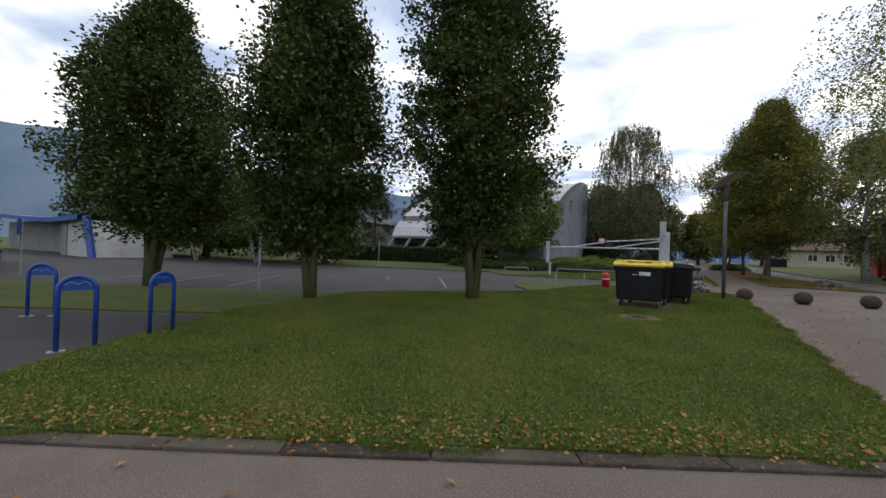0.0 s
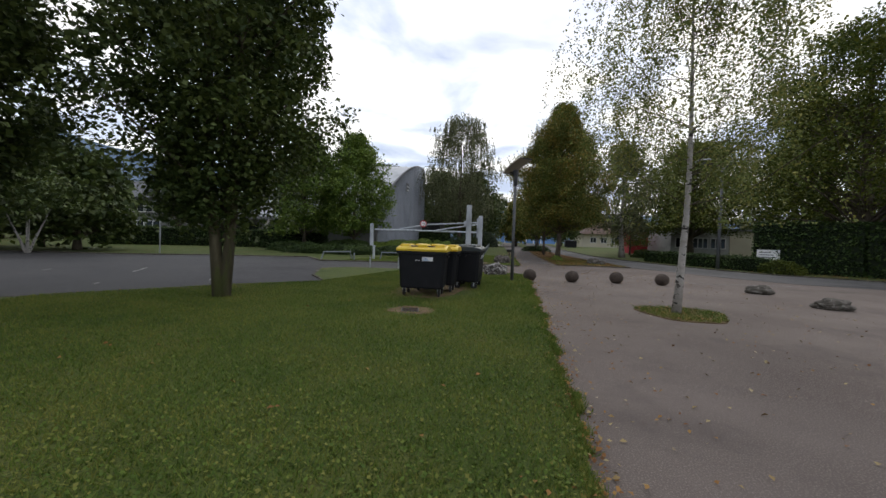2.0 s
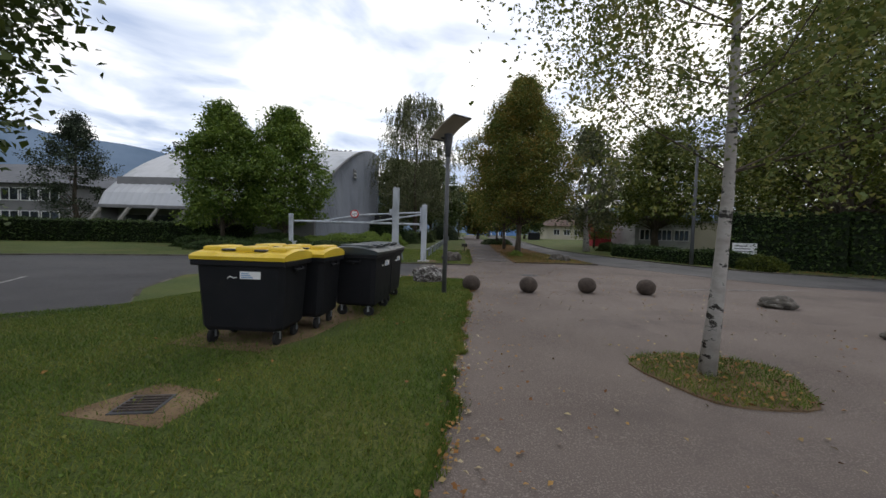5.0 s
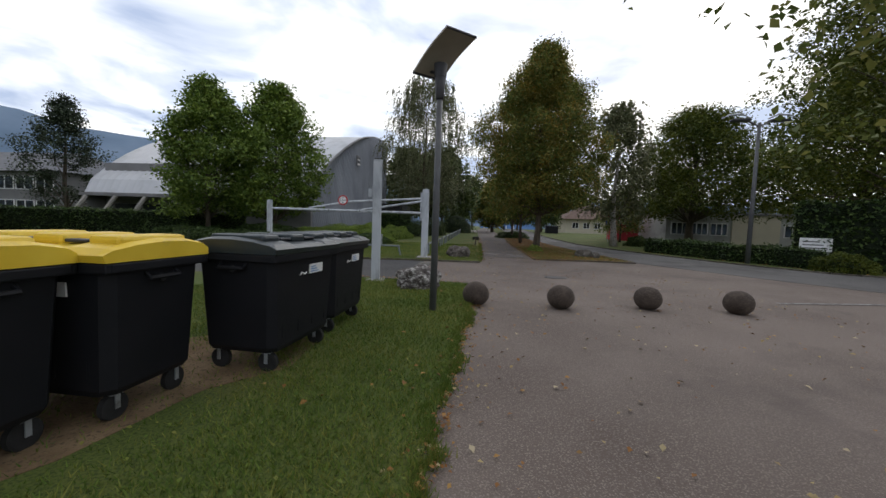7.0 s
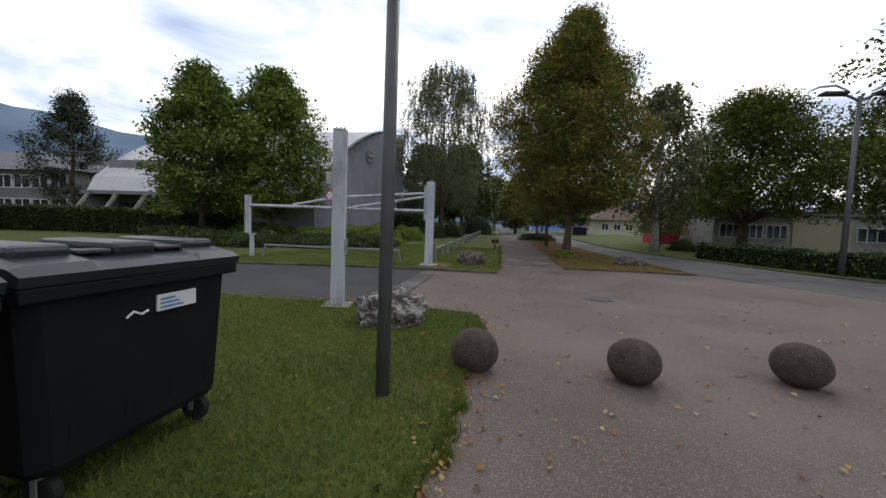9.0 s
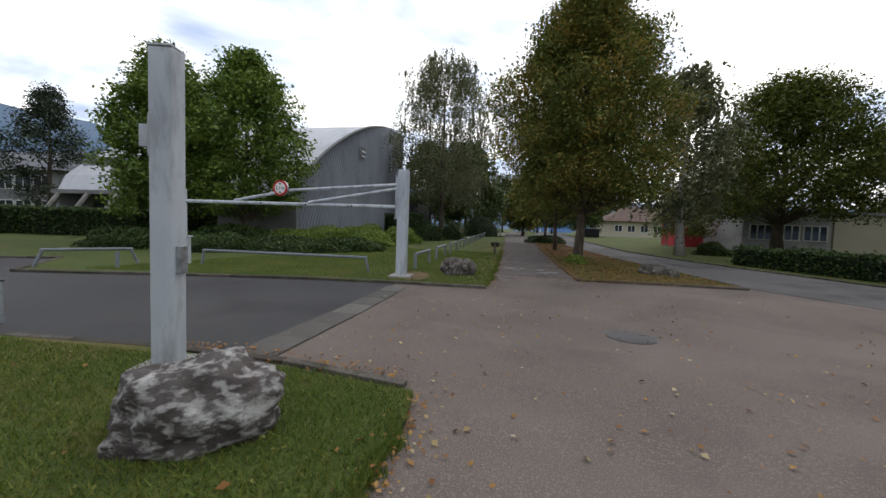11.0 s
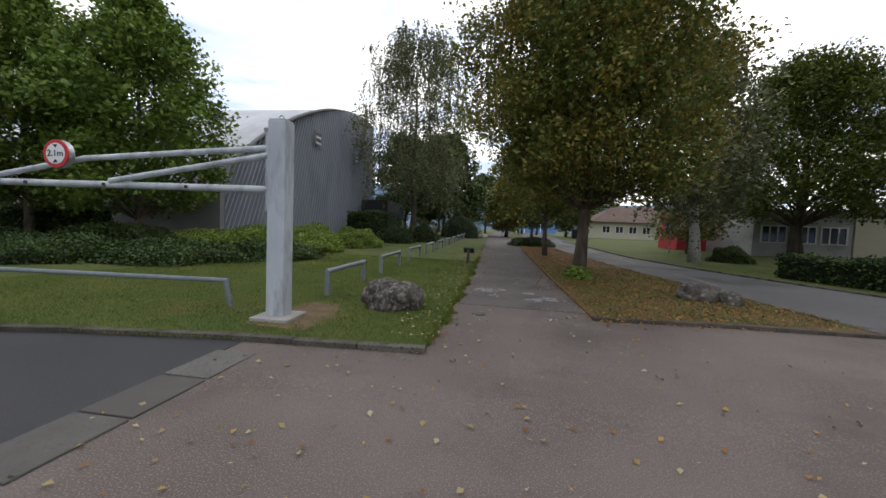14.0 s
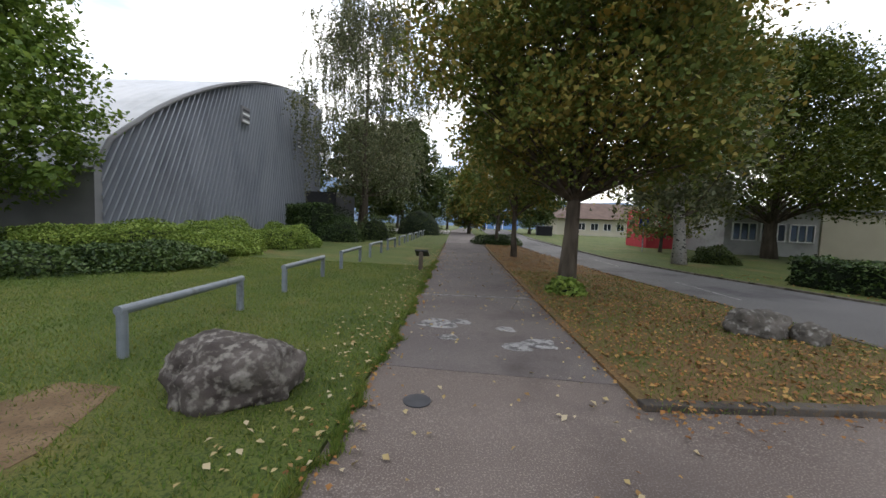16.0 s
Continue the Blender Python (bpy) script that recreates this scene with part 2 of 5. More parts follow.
M_POLE = material("grey lamp pole", [(0.085, 0.088, 0.094), (0.12, 0.123, 0.13)], scale=5, rough=0.5, bump=0.1, metal=0.2)
M_PANEL = material("taupe lamp panel", [(0.270, 0.243, 0.203), (0.351, 0.317, 0.270)], scale=2.5, rough=0.6, bump=0.1)
M_DARK = material("dark metal", [(0.03, 0.03, 0.034), (0.05, 0.05, 0.055)], scale=6, rough=0.5, bump=0.1)
M_BALL = material("rust-brown exposed aggregate concrete", [(0.034, 0.026, 0.021), (0.056, 0.043, 0.035), (0.083, 0.064, 0.053)], scale=7, rough=0.95, bump=1.0, bump_scale=55,
                  speckle=(0.112, 0.090, 0.075), speckle_scale=60, speckle_at=0.62)
M_ROCK = material("lichen-covered limestone", [(0.034, 0.027, 0.024), (0.067, 0.056, 0.050), (0.114, 0.099, 0.088)], scale=3, rough=0.95, bump=1.0, bump_scale=22,
                  speckle=(0.188, 0.173, 0.152), speckle_scale=14, speckle_at=0.58, dirt=(0.282, 0.262, 0.237), dirt_scale=4.5, dirt_at=(0.56, 0.74))
M_ROCKWHITE = material("dark limestone whitened by lichen", [(0.034, 0.027, 0.025), (0.075, 0.064, 0.060), (0.13, 0.118, 0.11)], scale=4, rough=0.95, bump=1.0, bump_scale=20,
                       speckle=(0.30, 0.29, 0.275), speckle_scale=11, speckle_at=0.58, dirt=(0.40, 0.39, 0.37), dirt_scale=3.2, dirt_at=(0.53, 0.62), stretch=(1, 1, 1.8))
M_ROCKDARK = material("dark mossy boulder", [(0.050, 0.045, 0.038), (0.085, 0.076, 0.064), (0.14, 0.125, 0.11)], scale=4, rough=0.95, bump=1.0, bump_scale=25, speckle=(0.20, 0.19, 0.17), speckle_scale=12, speckle_at=0.64)
M_BLUE = material("glossy blue paint", [(0.010, 0.045, 0.24), (0.014, 0.060, 0.30)], scale=4, rough=0.3, bump=0.05, spec=0.5)
M_BLUEPALE = material("pale engraved blue", [(0.10, 0.22, 0.42), (0.14, 0.28, 0.48)], scale=4, rough=0.5, bump=0)
M_WHITE = material("white paint", [(0.66, 0.66, 0.66), (0.78, 0.78, 0.78)], scale=5, rough=0.6, bump=0.1)
M_ROADPAINT = material("worn white road paint", [(0.223, 0.217, 0.211), (0.310, 0.304, 0.298)], scale=3, rough=0.85, bump=0.4, dirt=(0.093, 0.087, 0.087), dirt_scale=7, dirt_at=(0.45, 0.56))
M_RED = material("red paint", [(0.42, 0.02, 0.025), (0.52, 0.03, 0.035)], scale=4, rough=0.45, bump=0.05)
M_REDWALL = material("red rendered wall", [(0.36, 0.035, 0.045), (0.44, 0.05, 0.06)], scale=1, rough=0.8, bump=0.2)
M_BLACK = material("black paint", [(0.012, 0.012, 0.014), (0.02, 0.02, 0.022)], scale=4, rough=0.5, bump=0)
M_SHEET = material("corrugated zinc cladding", [(0.231, 0.247, 0.280), (0.276, 0.294, 0.329)], scale=0.6, rough=0.45, metal=0.35, bump=0.1, stretch=(1, 1, 0.3), dirt=(0.185, 0.196, 0.223), dirt_scale=0.5, dirt_at=(0.5, 0.7))
M_ROOFSHEET = material("pale standing-seam roof", [(0.42, 0.43, 0.45), (0.50, 0.51, 0.53)], scale=0.4, rough=0.5, metal=0.3, bump=0.1, dirt=(0.33, 0.34, 0.35), dirt_scale=0.35, dirt_at=(0.5, 0.7))
M_RENDER = material("pale grey render", [(0.36, 0.36, 0.35), (0.43, 0.43, 0.42)], scale=0.7, rough=0.9, bump=0.3, dirt=(0.28, 0.28, 0.27), dirt_scale=0.6, dirt_at=(0.52, 0.7))
M_CREAM = material("cream render", [(0.50, 0.46, 0.36), (0.58, 0.54, 0.43)], scale=0.5, rough=0.9, bump=0.2)
M_SLATE = material("dark slate roof", [(0.075, 0.080, 0.092), (0.11, 0.115, 0.128)], scale=1.2, rough=0.7, bump=0.4, bump_scale=8)
M_TILE = material("brown tiled roof", [(0.085, 0.055, 0.045), (0.13, 0.085, 0.068)], scale=1.0, rough=0.85, bump=0.5, bump_scale=8)
M_FACADE = material("grey facade panel", [(0.17, 0.17, 0.175), (0.22, 0.22, 0.225)], scale=0.8, rough=0.8, bump=0.2)
M_BLUEFAR = material("blue sheet cladding", [(0.10, 0.20, 0.42), (0.14, 0.26, 0.50)], scale=0.2, rough=0.6, bump=0)
# hill colour carries the blue haze of distance
M_HILL = material("wooded mountain with painted haze", [(0.115, 0.165, 0.235), (0.15, 0.205, 0.285), (0.185, 0.245, 0.33)], scale=0.004, rough=1, bump=0, spec=0.0)
M_GLASS = bpy.data.materials.new("window glass")
M_GLASS.use_nodes = True
gb = M_GLASS.node_tree.nodes["Principled BSDF"]
gb.inputs["Base Color"].default_value, gb.inputs["Roughness"].default_value = (0.025, 0.03, 0.035, 1), 0.06
gb.inputs["Specular IOR Level"].default_value = 0.8


# ---------------------------------------------------------------- mesh helpers
GROUND_Y = (6.9, 12.1, 18.4, 23.6, 25.3, 88.7)
GROUND_H = (0.0, 0.09, 0.09, 0.0, 0.0, 0.77)


def ground_z(y):
    """The ground swells a little before the gate, then climbs gently."""
    return float(np.interp(y, GROUND_Y, GROUND_H))


def mesh_of(name, bm, mat, smooth=False):
    me = bpy.data.meshes.new(name)
    bm.to_mesh(me)
    bm.free()
    if mat:
        me.materials.append(mat)
    if smooth:
        for p in me.polygons:
            p.use_smooth = True
    return me


def part(name, bm, mat, parent=None, label="", smooth=False):
    ob = new(name, mesh_of(name, bm, mat, smooth))
    if parent:
        ob.parent = parent
    return tagged(ob, label)


def root(name, m, label, category, group="", kind=""):
    ob = new(name)
    ob.matrix_basis = m
    return tagged(ob, label, category, group, kind)


def box(bm, x0, x1, y0, y1, z0, z1, m=None, bevel=0.0):
    vs = [bm.verts.new((x, y, z)) for z in (z0, z1) for x, y in ((x0, y0), (x1, y0), (x1, y1), (x0, y1))]
    fs = [bm.faces.new([vs[i] for i in f]) for f in ((3, 2, 1, 0), (4, 5, 6, 7), (0, 1, 5, 4), (1, 2, 6, 5), (2, 3, 7, 6), (3, 0, 4, 7))]
    if bevel:
        es = list({ed for f in fs for ed in f.edges})
        out = bmesh.ops.bevel(bm, geom=es, offset=bevel, segments=2, affect="EDGES", profile=0.5)
        vs = list({v for f in out["faces"] for v in f.verts} | {v for v in vs if v.is_valid})
    if m is not None:
        bmesh.ops.transform(bm, matrix=m, verts=[v for v in vs if v.is_valid])
    return bm


def boxed(*a, **k):
    return box(bmesh.new(), *a, **k)


def tube(bm, pts, radii, sides=8, cap=True):
    """A tapered pipe along a line of points."""
    pts = [Vector(p) for p in pts]
    if not isinstance(radii, (list, tuple)):
        radii = [radii] * len(pts)
    rings, last = [], None
    for i, p in enumerate(pts):
        d = (pts[min(i + 1, len(pts) - 1)] - pts[max(i - 1, 0)]).normalized()
        ref = last if last is not None else (Vector((1, 0, 0)) if abs(d.x) < 0.9 else Vector((0, 1, 0)))
        u = (ref - d * ref.dot(d)).normalized()
        last = u
        v = d.cross(u)
        rings.append([bm.verts.new(p + (u * math.cos(a) + v * math.sin(a)) * radii[i]) for a in [2 * math.pi * k / sides for k in range(sides)]])
    for r0, r1 in zip(rings, rings[1:]):
        for k in range(sides):
            bm.faces.new((r0[k], r0[(k + 1) % sides], r1[(k + 1) % sides], r1[k]))
    if cap:
        bm.faces.new(rings[0][::-1])
        bm.faces.new(rings[-1])
    return bm


def tubed(*a, **k):
    return tube(bmesh.new(), *a, **k)


def prism(bm, ring, z0, z1):
    """An upright slab over a plan outline; heights ride on the ground."""
    lo = [bm.verts.new((x, y, z0)) for x, y in ring]
    hi = [bm.verts.new((x, y, z1)) for x, y in ring]
    n = len(ring)
    bm.faces.new(hi)
    for i in range(n):
        bm.faces.new((lo[i], lo[(i + 1) % n], hi[(i + 1) % n], hi[i]))
    bmesh.ops.recalc_face_normals(bm, faces=bm.faces)
    return bm


def slab(name, ring, lift, thick, mat, label, category):
    """A paved or planted area that follows the ground."""
    bm = bmesh.new()
    prism(bm, ring, lift - thick, lift)
    for y in GROUND_Y:
        bmesh.ops.bisect_plane(bm, geom=bm.verts[:] + bm.edges[:] + bm.faces[:], plane_co=(0, y, 0), plane_no=(0, 1, 0))
    for v in bm.verts:
        v.co.z += ground_z(v.co.y)
    bmesh.ops.recalc_face_normals(bm, faces=bm.faces)
    bmesh.ops.triangulate(bm, faces=bm.faces)
    return tagged(part(name, bm, mat), label, category, kind="structure")


def quads(name, verts, mat, parent=None, k=4):
    """A mesh of loose k-cornered faces from an array (n, k, 3)."""
    n = len(verts)
    me = bpy.data.meshes.new(name)
    me.vertices.add(n * k)
    me.vertices.foreach_set("co", verts.astype(np.float32).ravel())
    me.loops.add(n * k)
    me.loops.foreach_set("vertex_index", np.arange(n * k, dtype=np.int32))
    me.polygons.add(n)
    me.polygons.foreach_set("loop_start", np.arange(0, n * k, k, dtype=np.int32))
    me.update(calc_edges=True)
    me.materials.append(mat)
    ob = new(name, me)
    if parent:
        ob.parent = parent
    return ob


RNG = np.random.default_rng(7)


def leaf_faces(pos, size, up=0.5, long=1.5, hang=0.0):
    """Folded four-cornered leaves at the points, turned every way."""
    n = len(pos)
    nrm = RNG.normal(size=(n, 3))
    nrm[:, 2] = np.abs(nrm[:, 2]) + up
    nrm /= np.linalg.norm(nrm, axis=1, keepdims=True)
    d = RNG.normal(size=(n, 3))
    d[:, 2] -= hang
    d -= nrm * (d * nrm).sum(1, keepdims=True)
    d /= np.linalg.norm(d, axis=1, keepdims=True)
    s = np.cross(nrm, d)
    L = (size * RNG.uniform(0.6, 1.35, n))[:, None]
    W = L / long
    v = np.empty((n, 4, 3))
    v[:, 0] = pos - d * L * 0.5
    v[:, 1] = pos + s * W * 0.5 + nrm * L * 0.12
    v[:, 2] = pos + d * L * 0.5 - nrm * L * 0.08
    v[:, 3] = pos - s * W * 0.5 + nrm * L * 0.12
    return v


def inside(ring, p):
    x, y = p[:, 0], p[:, 1]
    hit = np.zeros(len(p), bool)
    for (x0, y0), (x1, y1) in zip(ring, ring[1:] + ring[:1]):
        c = (y0 > y) != (y1 > y)
        hit ^= c & (x < (x1 - x0) * (y - y0) / ((y1 - y0) or 1e-9) + x0)
    return hit


def scatter(ring, n, keep=None):
    r = np.array(ring)
    p = RNG.uniform(r.min(0), r.max(0), (n, 2))
    p = p[inside(ring, p)]
    if keep is not None:
        p = p[RNG.uniform(size=len(p)) < keep(p)]
    return p


def gz_of(y):
    return np.interp(y, GROUND_Y, GROUND_H)


# ---------------------------------------------------------------- ground
LAWN = [(1.92, 4.65), (2.03, 5.95), (2.08, 7.56), (2.18, 10.0), (2.27, 13.0), (2.35, 15.6), (2.48, 18.2), (2.5, 20.0), (2.42, 20.5), (0.83, 20.72), (-0.97, 20.81), (-2.97, 20.62), (-5.97, 20.16),
        (-6.85, 18.8), (-5.7, 15.9), (-4.21, 14.02), (-5.58, 12.27), (-10.07, 8.44), (-16.33, 5.35), (-22.59, 1.73), (-22.51, -2.42), (-12.6, 1.9), (-9.7, 3.7), (-8.3, 4.7), (-7.4, 2.95), (-6.8, 1.6), (-5.6, 0.15), (-2.5, 1.95), (1.35, 4.25)]
FAR_LAWN = [(2.57, 27.15), (2.63, 32.19), (2.52, 41.41), (2.32, 55.23), (1.75, 87.49), (-31.65, 88.18), (-61.4, 70.36), (-60.66, 28.89), (-37.39, 16.78), (-22.46, 22.69), (-18.79, 25.15), (-12.12, 27.43),
            (-9.87, 24.85), (-6.87, 25.68), (-4.44, 26.29), (-2.25, 26.74), (-0.1, 27.02)]
ISLAND = [(5.28, 29.64), (7.74, 29.84), (10.15, 29.86), (9.62, 33.78), (8.72, 39.56), (7.86, 48.21), (7.39, 57.43), (5.19, 57.48), (5.14, 45.96), (5.2, 34.44)]
VERGE = [(11.51, 46.18), (12.65, 40.74), (13.98, 36.8), (15.66, 32.62), (18.13, 28.88), (23.58, 26.58), (59.76, 21.81), (94.03, 67.17), (58.36, 100.15), (13.83, 101.07), (11.8, 68.86)]

bm = bmesh.new()
xs = [-3000, -300, -60, 0, 60, 300, 3000]
ys = [-3000, -300, -50, *GROUND_Y, 200, 600, 3500]
gv = [[bm.verts.new((x, y, ground_z(y) - 0.06)) for x in xs] for y in ys]
for r0, r1 in zip(gv, gv[1:]):
    for i in range(len(xs) - 1):
        bm.faces.new((r0[i], r0[i + 1], r1[i + 1], r1[i]))
tagged(part("ground", bm, M_GRASS), "rough grass ground stretching to the horizon", "ground", kind="structure")

slab("pavement_1", [(-29.47, -33.95), (60.78, -35.8), (69.78, 21.6), (59.59, 31.03), (29.57, 28.19), (16.43, 34.21), (12.28, 42.36), (8.28, 41.29), (5.44, 31.22), (2.45, 31.28), (2.41, 27.59), (-0.58, 26.73), (-0.45, 19.59), (-3.36, 19.65), (-3.2, 11.01), (-24.11, 2.8), (-30.12, 2.92)],
     0.0, 0.05, M_PLAZA, "worn pinkish-grey asphalt forecourt with scattered leaves", "pavement")
slab("road_1", [(0.14, 26.9), (0.14, 20.27), (-5.97, 19.7), (-3.75, 13.67), (-5.82, 11.52), (-10.16, 7.81), (-23.07, 1.05), (-59.96, -10.29), (-60.7, 31.19), (-37.4, 17.47), (-22.47, 23.5), (-12.54, 28.47), (-9.98, 25.54)],
     0.006, 0.05, M_LOT, "dark asphalt car park with faint white bay lines", "car park")
slab("pavement_2", [(2.47, 30.24), (5.43, 30.06), (5.3, 34.44), (5.19, 45.96), (5.28, 58.05), (5.03, 88.58), (5.94, 172.64), (2.93, 172.7), (1.62, 88.65), (2.17, 55.24), (2.53, 32.2)],
     0.006, 0.05, M_PATH, "dark asphalt footpath beside the road", "footpath")
slab("road_2", [(10.34, 30.08), (9.52, 33.78), (8.62, 39.56), (7.76, 48.21), (7.29, 57.9), (7.44, 88.53), (10.95, 172.53), (20.98, 172.33), (13.99, 103.37), (11.9, 68.86), (11.61, 46.18), (12.76, 40.74), (14.08, 36.8), (15.76, 32.62), (18.23, 28.76), (23.59, 26.47), (59.77, 21.23), (59.92, 12.59), (25.73, 18.48), (15.63, 22.71)],
     0.008, 0.05, M_ROAD, "grey asphalt road bending away past the trees", "road")
slab("pavement_3", [(1.65, 87.5), (1.93, 71.37), (-31.44, 76.66), (-31.52, 81.27)], 0.075, 0.05, M_CONC, "pale concrete crossing path", "footpath")
for nm, ring, lab in (("lawn_1", LAWN, "mown grass lawn with clover and bare patches"), ("lawn_2", FAR_LAWN, "wide mown lawn in front of the sports hall"),
                      ("lawn_3", ISLAND, "leaf-strewn grass strip between footpath and road"), ("lawn_4", VERGE, "grass verge beyond the road")):
    slab(nm, ring, 0.045, 0.10, M_LITTER if nm == "lawn_3" else M_GRASS, lab, "lawn")


# kerb stones along chosen edges, one object each on shared meshes
def kerb_run(name, line, h, w, label, step=1.0, mat=M_KERB):
    top = tagged(new(name), label, "kerb", kind="structure")
    me = {}
    for (x0, y0), (x1, y1) in zip(line, line[1:]):
        L = math.hypot(x1 - x0, y1 - y0)
        n = max(1, round(L / step))
        l = round(L / n, 3)
        if l not in me:
            me[l] = mesh_of("kerbstone", boxed(0.006, l - 0.006, -w / 2, w / 2, -0.08, h, bevel=0.012), mat)
        for i in range(n):
            s = new("kerbstone", me[l])
            s.parent = top
            x, y = x0 + (x1 - x0) * i / n, y0 + (y1 - y0) * i / n
            slope = math.degrees(math.atan2(ground_z(y + (y1 - y0) / n) - ground_z(y), l))
            s.matrix_basis = pose(x, y, ground_z(y) + random.uniform(-0.006, 0.006), 0, -slope, math.degrees(math.atan2(y1 - y0, x1 - x0)) + random.uniform(-0.5, 0.5))
    return top


kerb_run("kerb_1", [(1.98, 4.55), (1.4, 4.18), (-2.46, 1.88), (-5.56, 0.08)], 0.03, 0.16, "flush dark weathered kerb at the lawn's edge", mat=M_DARKKERB)
kerb_run("kerb_2", [(2.6, 27.1), (-0.1, 26.95), (-2.25, 26.67), (-4.44, 26.22), (-6.87, 25.6), (-9.87, 24.79), (-12.12, 27.37), (-18.79, 25.09), (-22.46, 22.63), (-37.39, 16.72)], 0.075, 0.14, "raised concrete kerb between car park and lawn")
kerb_run("kerb_3", [(5.26, 29.58), (7.74, 29.77), (10.2, 29.8)], 0.07, 0.14, "dark concrete kerb round the end of the leafy strip", mat=M_DARKKERB)
kerb_run("kerb_4", [(10.2, 29.8), (9.67, 33.78), (8.77, 39.55), (7.91, 48.21), (7.44, 57.43)], 0.06, 0.12, "concrete kerb between leafy strip and road")
kerb_run("kerb_5", [(11.05, 68.88), (11.46, 46.18), (12.6, 40.74), (13.93, 36.8), (15.61, 32.62), (18.08, 28.83), (23.58, 26.52)], 0.07, 0.14, "concrete kerb along the far side of the road")
kerb_run("kerb_6", [(-4.16, 13.99), (-5.63, 12.21), (-10.12, 8.38), (-16.33, 5.29)], 0.05, 0.12, "low concrete kerb at the edge of the car park")
kerb_run("kerb_7", [(2.3, 20.65), (0.83, 20.9), (-0.97, 20.87), (-2.98, 20.68), (-5.97, 20.22), (-6.85, 18.8), (-5.7, 15.9), (-4.23, 14.08)], 0.05, 0.12, "worn concrete kerb at the gate entrance")

# concrete gutter of cast slabs
gut = tagged(new("gutter"), "weathered concrete gutter channel across the entrance", "gutter", kind="structure")
slab_me = mesh_of("gutter_slab", boxed(-0.26, 0.26, 0.005, 0.775, -0.05, 0.018, bevel=0.008), M_GUTTER)
for i in range(7):
    s = new("gutter_slab", slab_me)
    s.parent = gut
    s.matrix_basis = pose(0.36 - 0.004 * i, 20.95 + 0.8 * i, ground_z(20.95 + 0.8 * i) + 0.002, 0, 0, 0.3)


# ---------------------------------------------------------------- sports hall
def hall_profile(y):
    """Height of the shell over depth: steep at the near side, cresting far back."""
    ys_, zs_ = (36.2, 36.7, 38.7, 41.9, 45.5, 49.7, 53.5, 57.0), (3.4, 4.7, 6.9, 9.2, 11.0, 12.2, 12.8, 13.0)
    return float(np.interp(y, ys_, zs_))


def smooth_profile(y):
    return sum(hall_profile(y + d) for d in (-1.2, -0.6, 0, 0.6, 1.2)) / 5 if y > 37.6 else hall_profile(y)


DEEP = Matrix.Diagonal((1, 1.152, 1, 1))  # the buildings run deeper than their drawn plans
hall = root("sports_hall", pose(-1.3, -0.6, 0) @ DEEP, "silver barrel-vaulted sports hall with corrugated zinc end wall", "building")
bm = bmesh.new()
cols = []
N_RIB = 73
for i in range(N_RIB * 4 + 1):
    yb = 34.6 + (57.0 - 34.6) * i / (N_RIB * 4)
    f = max(0.0, (yb - 36.2) / 20.8)
    lean = 0.42 * (1 - f) ** 1.3
    z = 5.0
    for _ in range(40):
        z = 0.5 * z + 0.5 * smooth_profile(min(57.0, yb + lean * z))
    z_lo = max(0.1, (36.25 - yb) / lean) if lean > 0.3 else 0.1
    out = 0.3 if i % 4 in (1, 2) else 0.0
    x = -10.6 + 0.9 * math.sin(math.pi * f) + out
    cols.append([bm.verts.new((x - 0.03 * h * (1 - f), min(57.0, yb + lean * h), h)) for h in [z_lo + q * (max(z, z_lo + 0.05) - z_lo) for q in (0, 0.25, 0.5, 0.75, 1)]])
for c0, c1 in zip(cols, cols[1:]):
    for a in range(4):
        bm.faces.new((c0[a], c1[a], c1[a + 1], c0[a + 1]))
part("end_wall", bm, M_SHEET, hall, "vertical corrugated zinc sheets leaning with the shell")
bm = bmesh.new()
rows_ = []
yy = np.linspace(36.2, 57.0, 40)
for k in range(86):
    x = -10.75 - 0.25 * k
    up = 0.05 if k % 3 == 0 else 0.0
    rows_.append([bm.verts.new((x + (0.9 * math.sin(math.pi * (y - 36.2) / 20.8) if k == 0 else 0), y, smooth_profile(y) + up)) for y in yy])
for r0, r1 in zip(rows_, rows_[1:]):
    for a in range(len(yy) - 1):
        bm.faces.new((r0[a], r0[a + 1], r1[a + 1], r1[a]))
part("roof", bm, M_ROOFSHEET, hall, "pale curved sheet-metal roof with fine seams", smooth=False)
part("roof_edge", tubed([(-10.62 + 0.9 * math.sin(math.pi * (y - 36.2) / 20.8), y, smooth_profile(y) + 0.05) for y in yy], 0.11, 6), M_FACADE, hall, "grey metal verge trim")
part("eave", boxed(-32.2, -10.8, 35.95, 36.3, 3.2, 3.5), M_FACADE, hall)
part("low_wall", boxed(-20.0, -10.45, 36.0, 36.3, 0, 3.45), M_FACADE, hall, "grey panelled base wall")
part("side_wall", boxed(-31.6, -20.0, 37.6, 38.0, 0, 6.4), M_FACADE, hall, "dark recessed side wall under the eave")
part("far_wall", boxed(-31.6, -10.6, 56.6, 57.0, 0, 12.95), M_FACADE, hall)
bm = bmesh.new()
for i in range(len(yy) - 1):
    a, b_ = yy[i], yy[i + 1]
    vs = [bm.verts.new(p) for p in ((-31.7, a, 0), (-31.7, b_, 0), (-31.7, b_, smooth_profile(b_)), (-31.7, a, smooth_profile(a)))]
    bm.faces.new(vs)
part("gable_wall", bm, M_FACADE, hall)
for i in range(5):
    x = -31.5 + i * 2.9
    part("strut", tubed([(x - 1.2, 34.9, 0.1), (x, 36.15, 3.35)], 0.17, 6), M_CONC, hall, "slanted pale concrete strut")
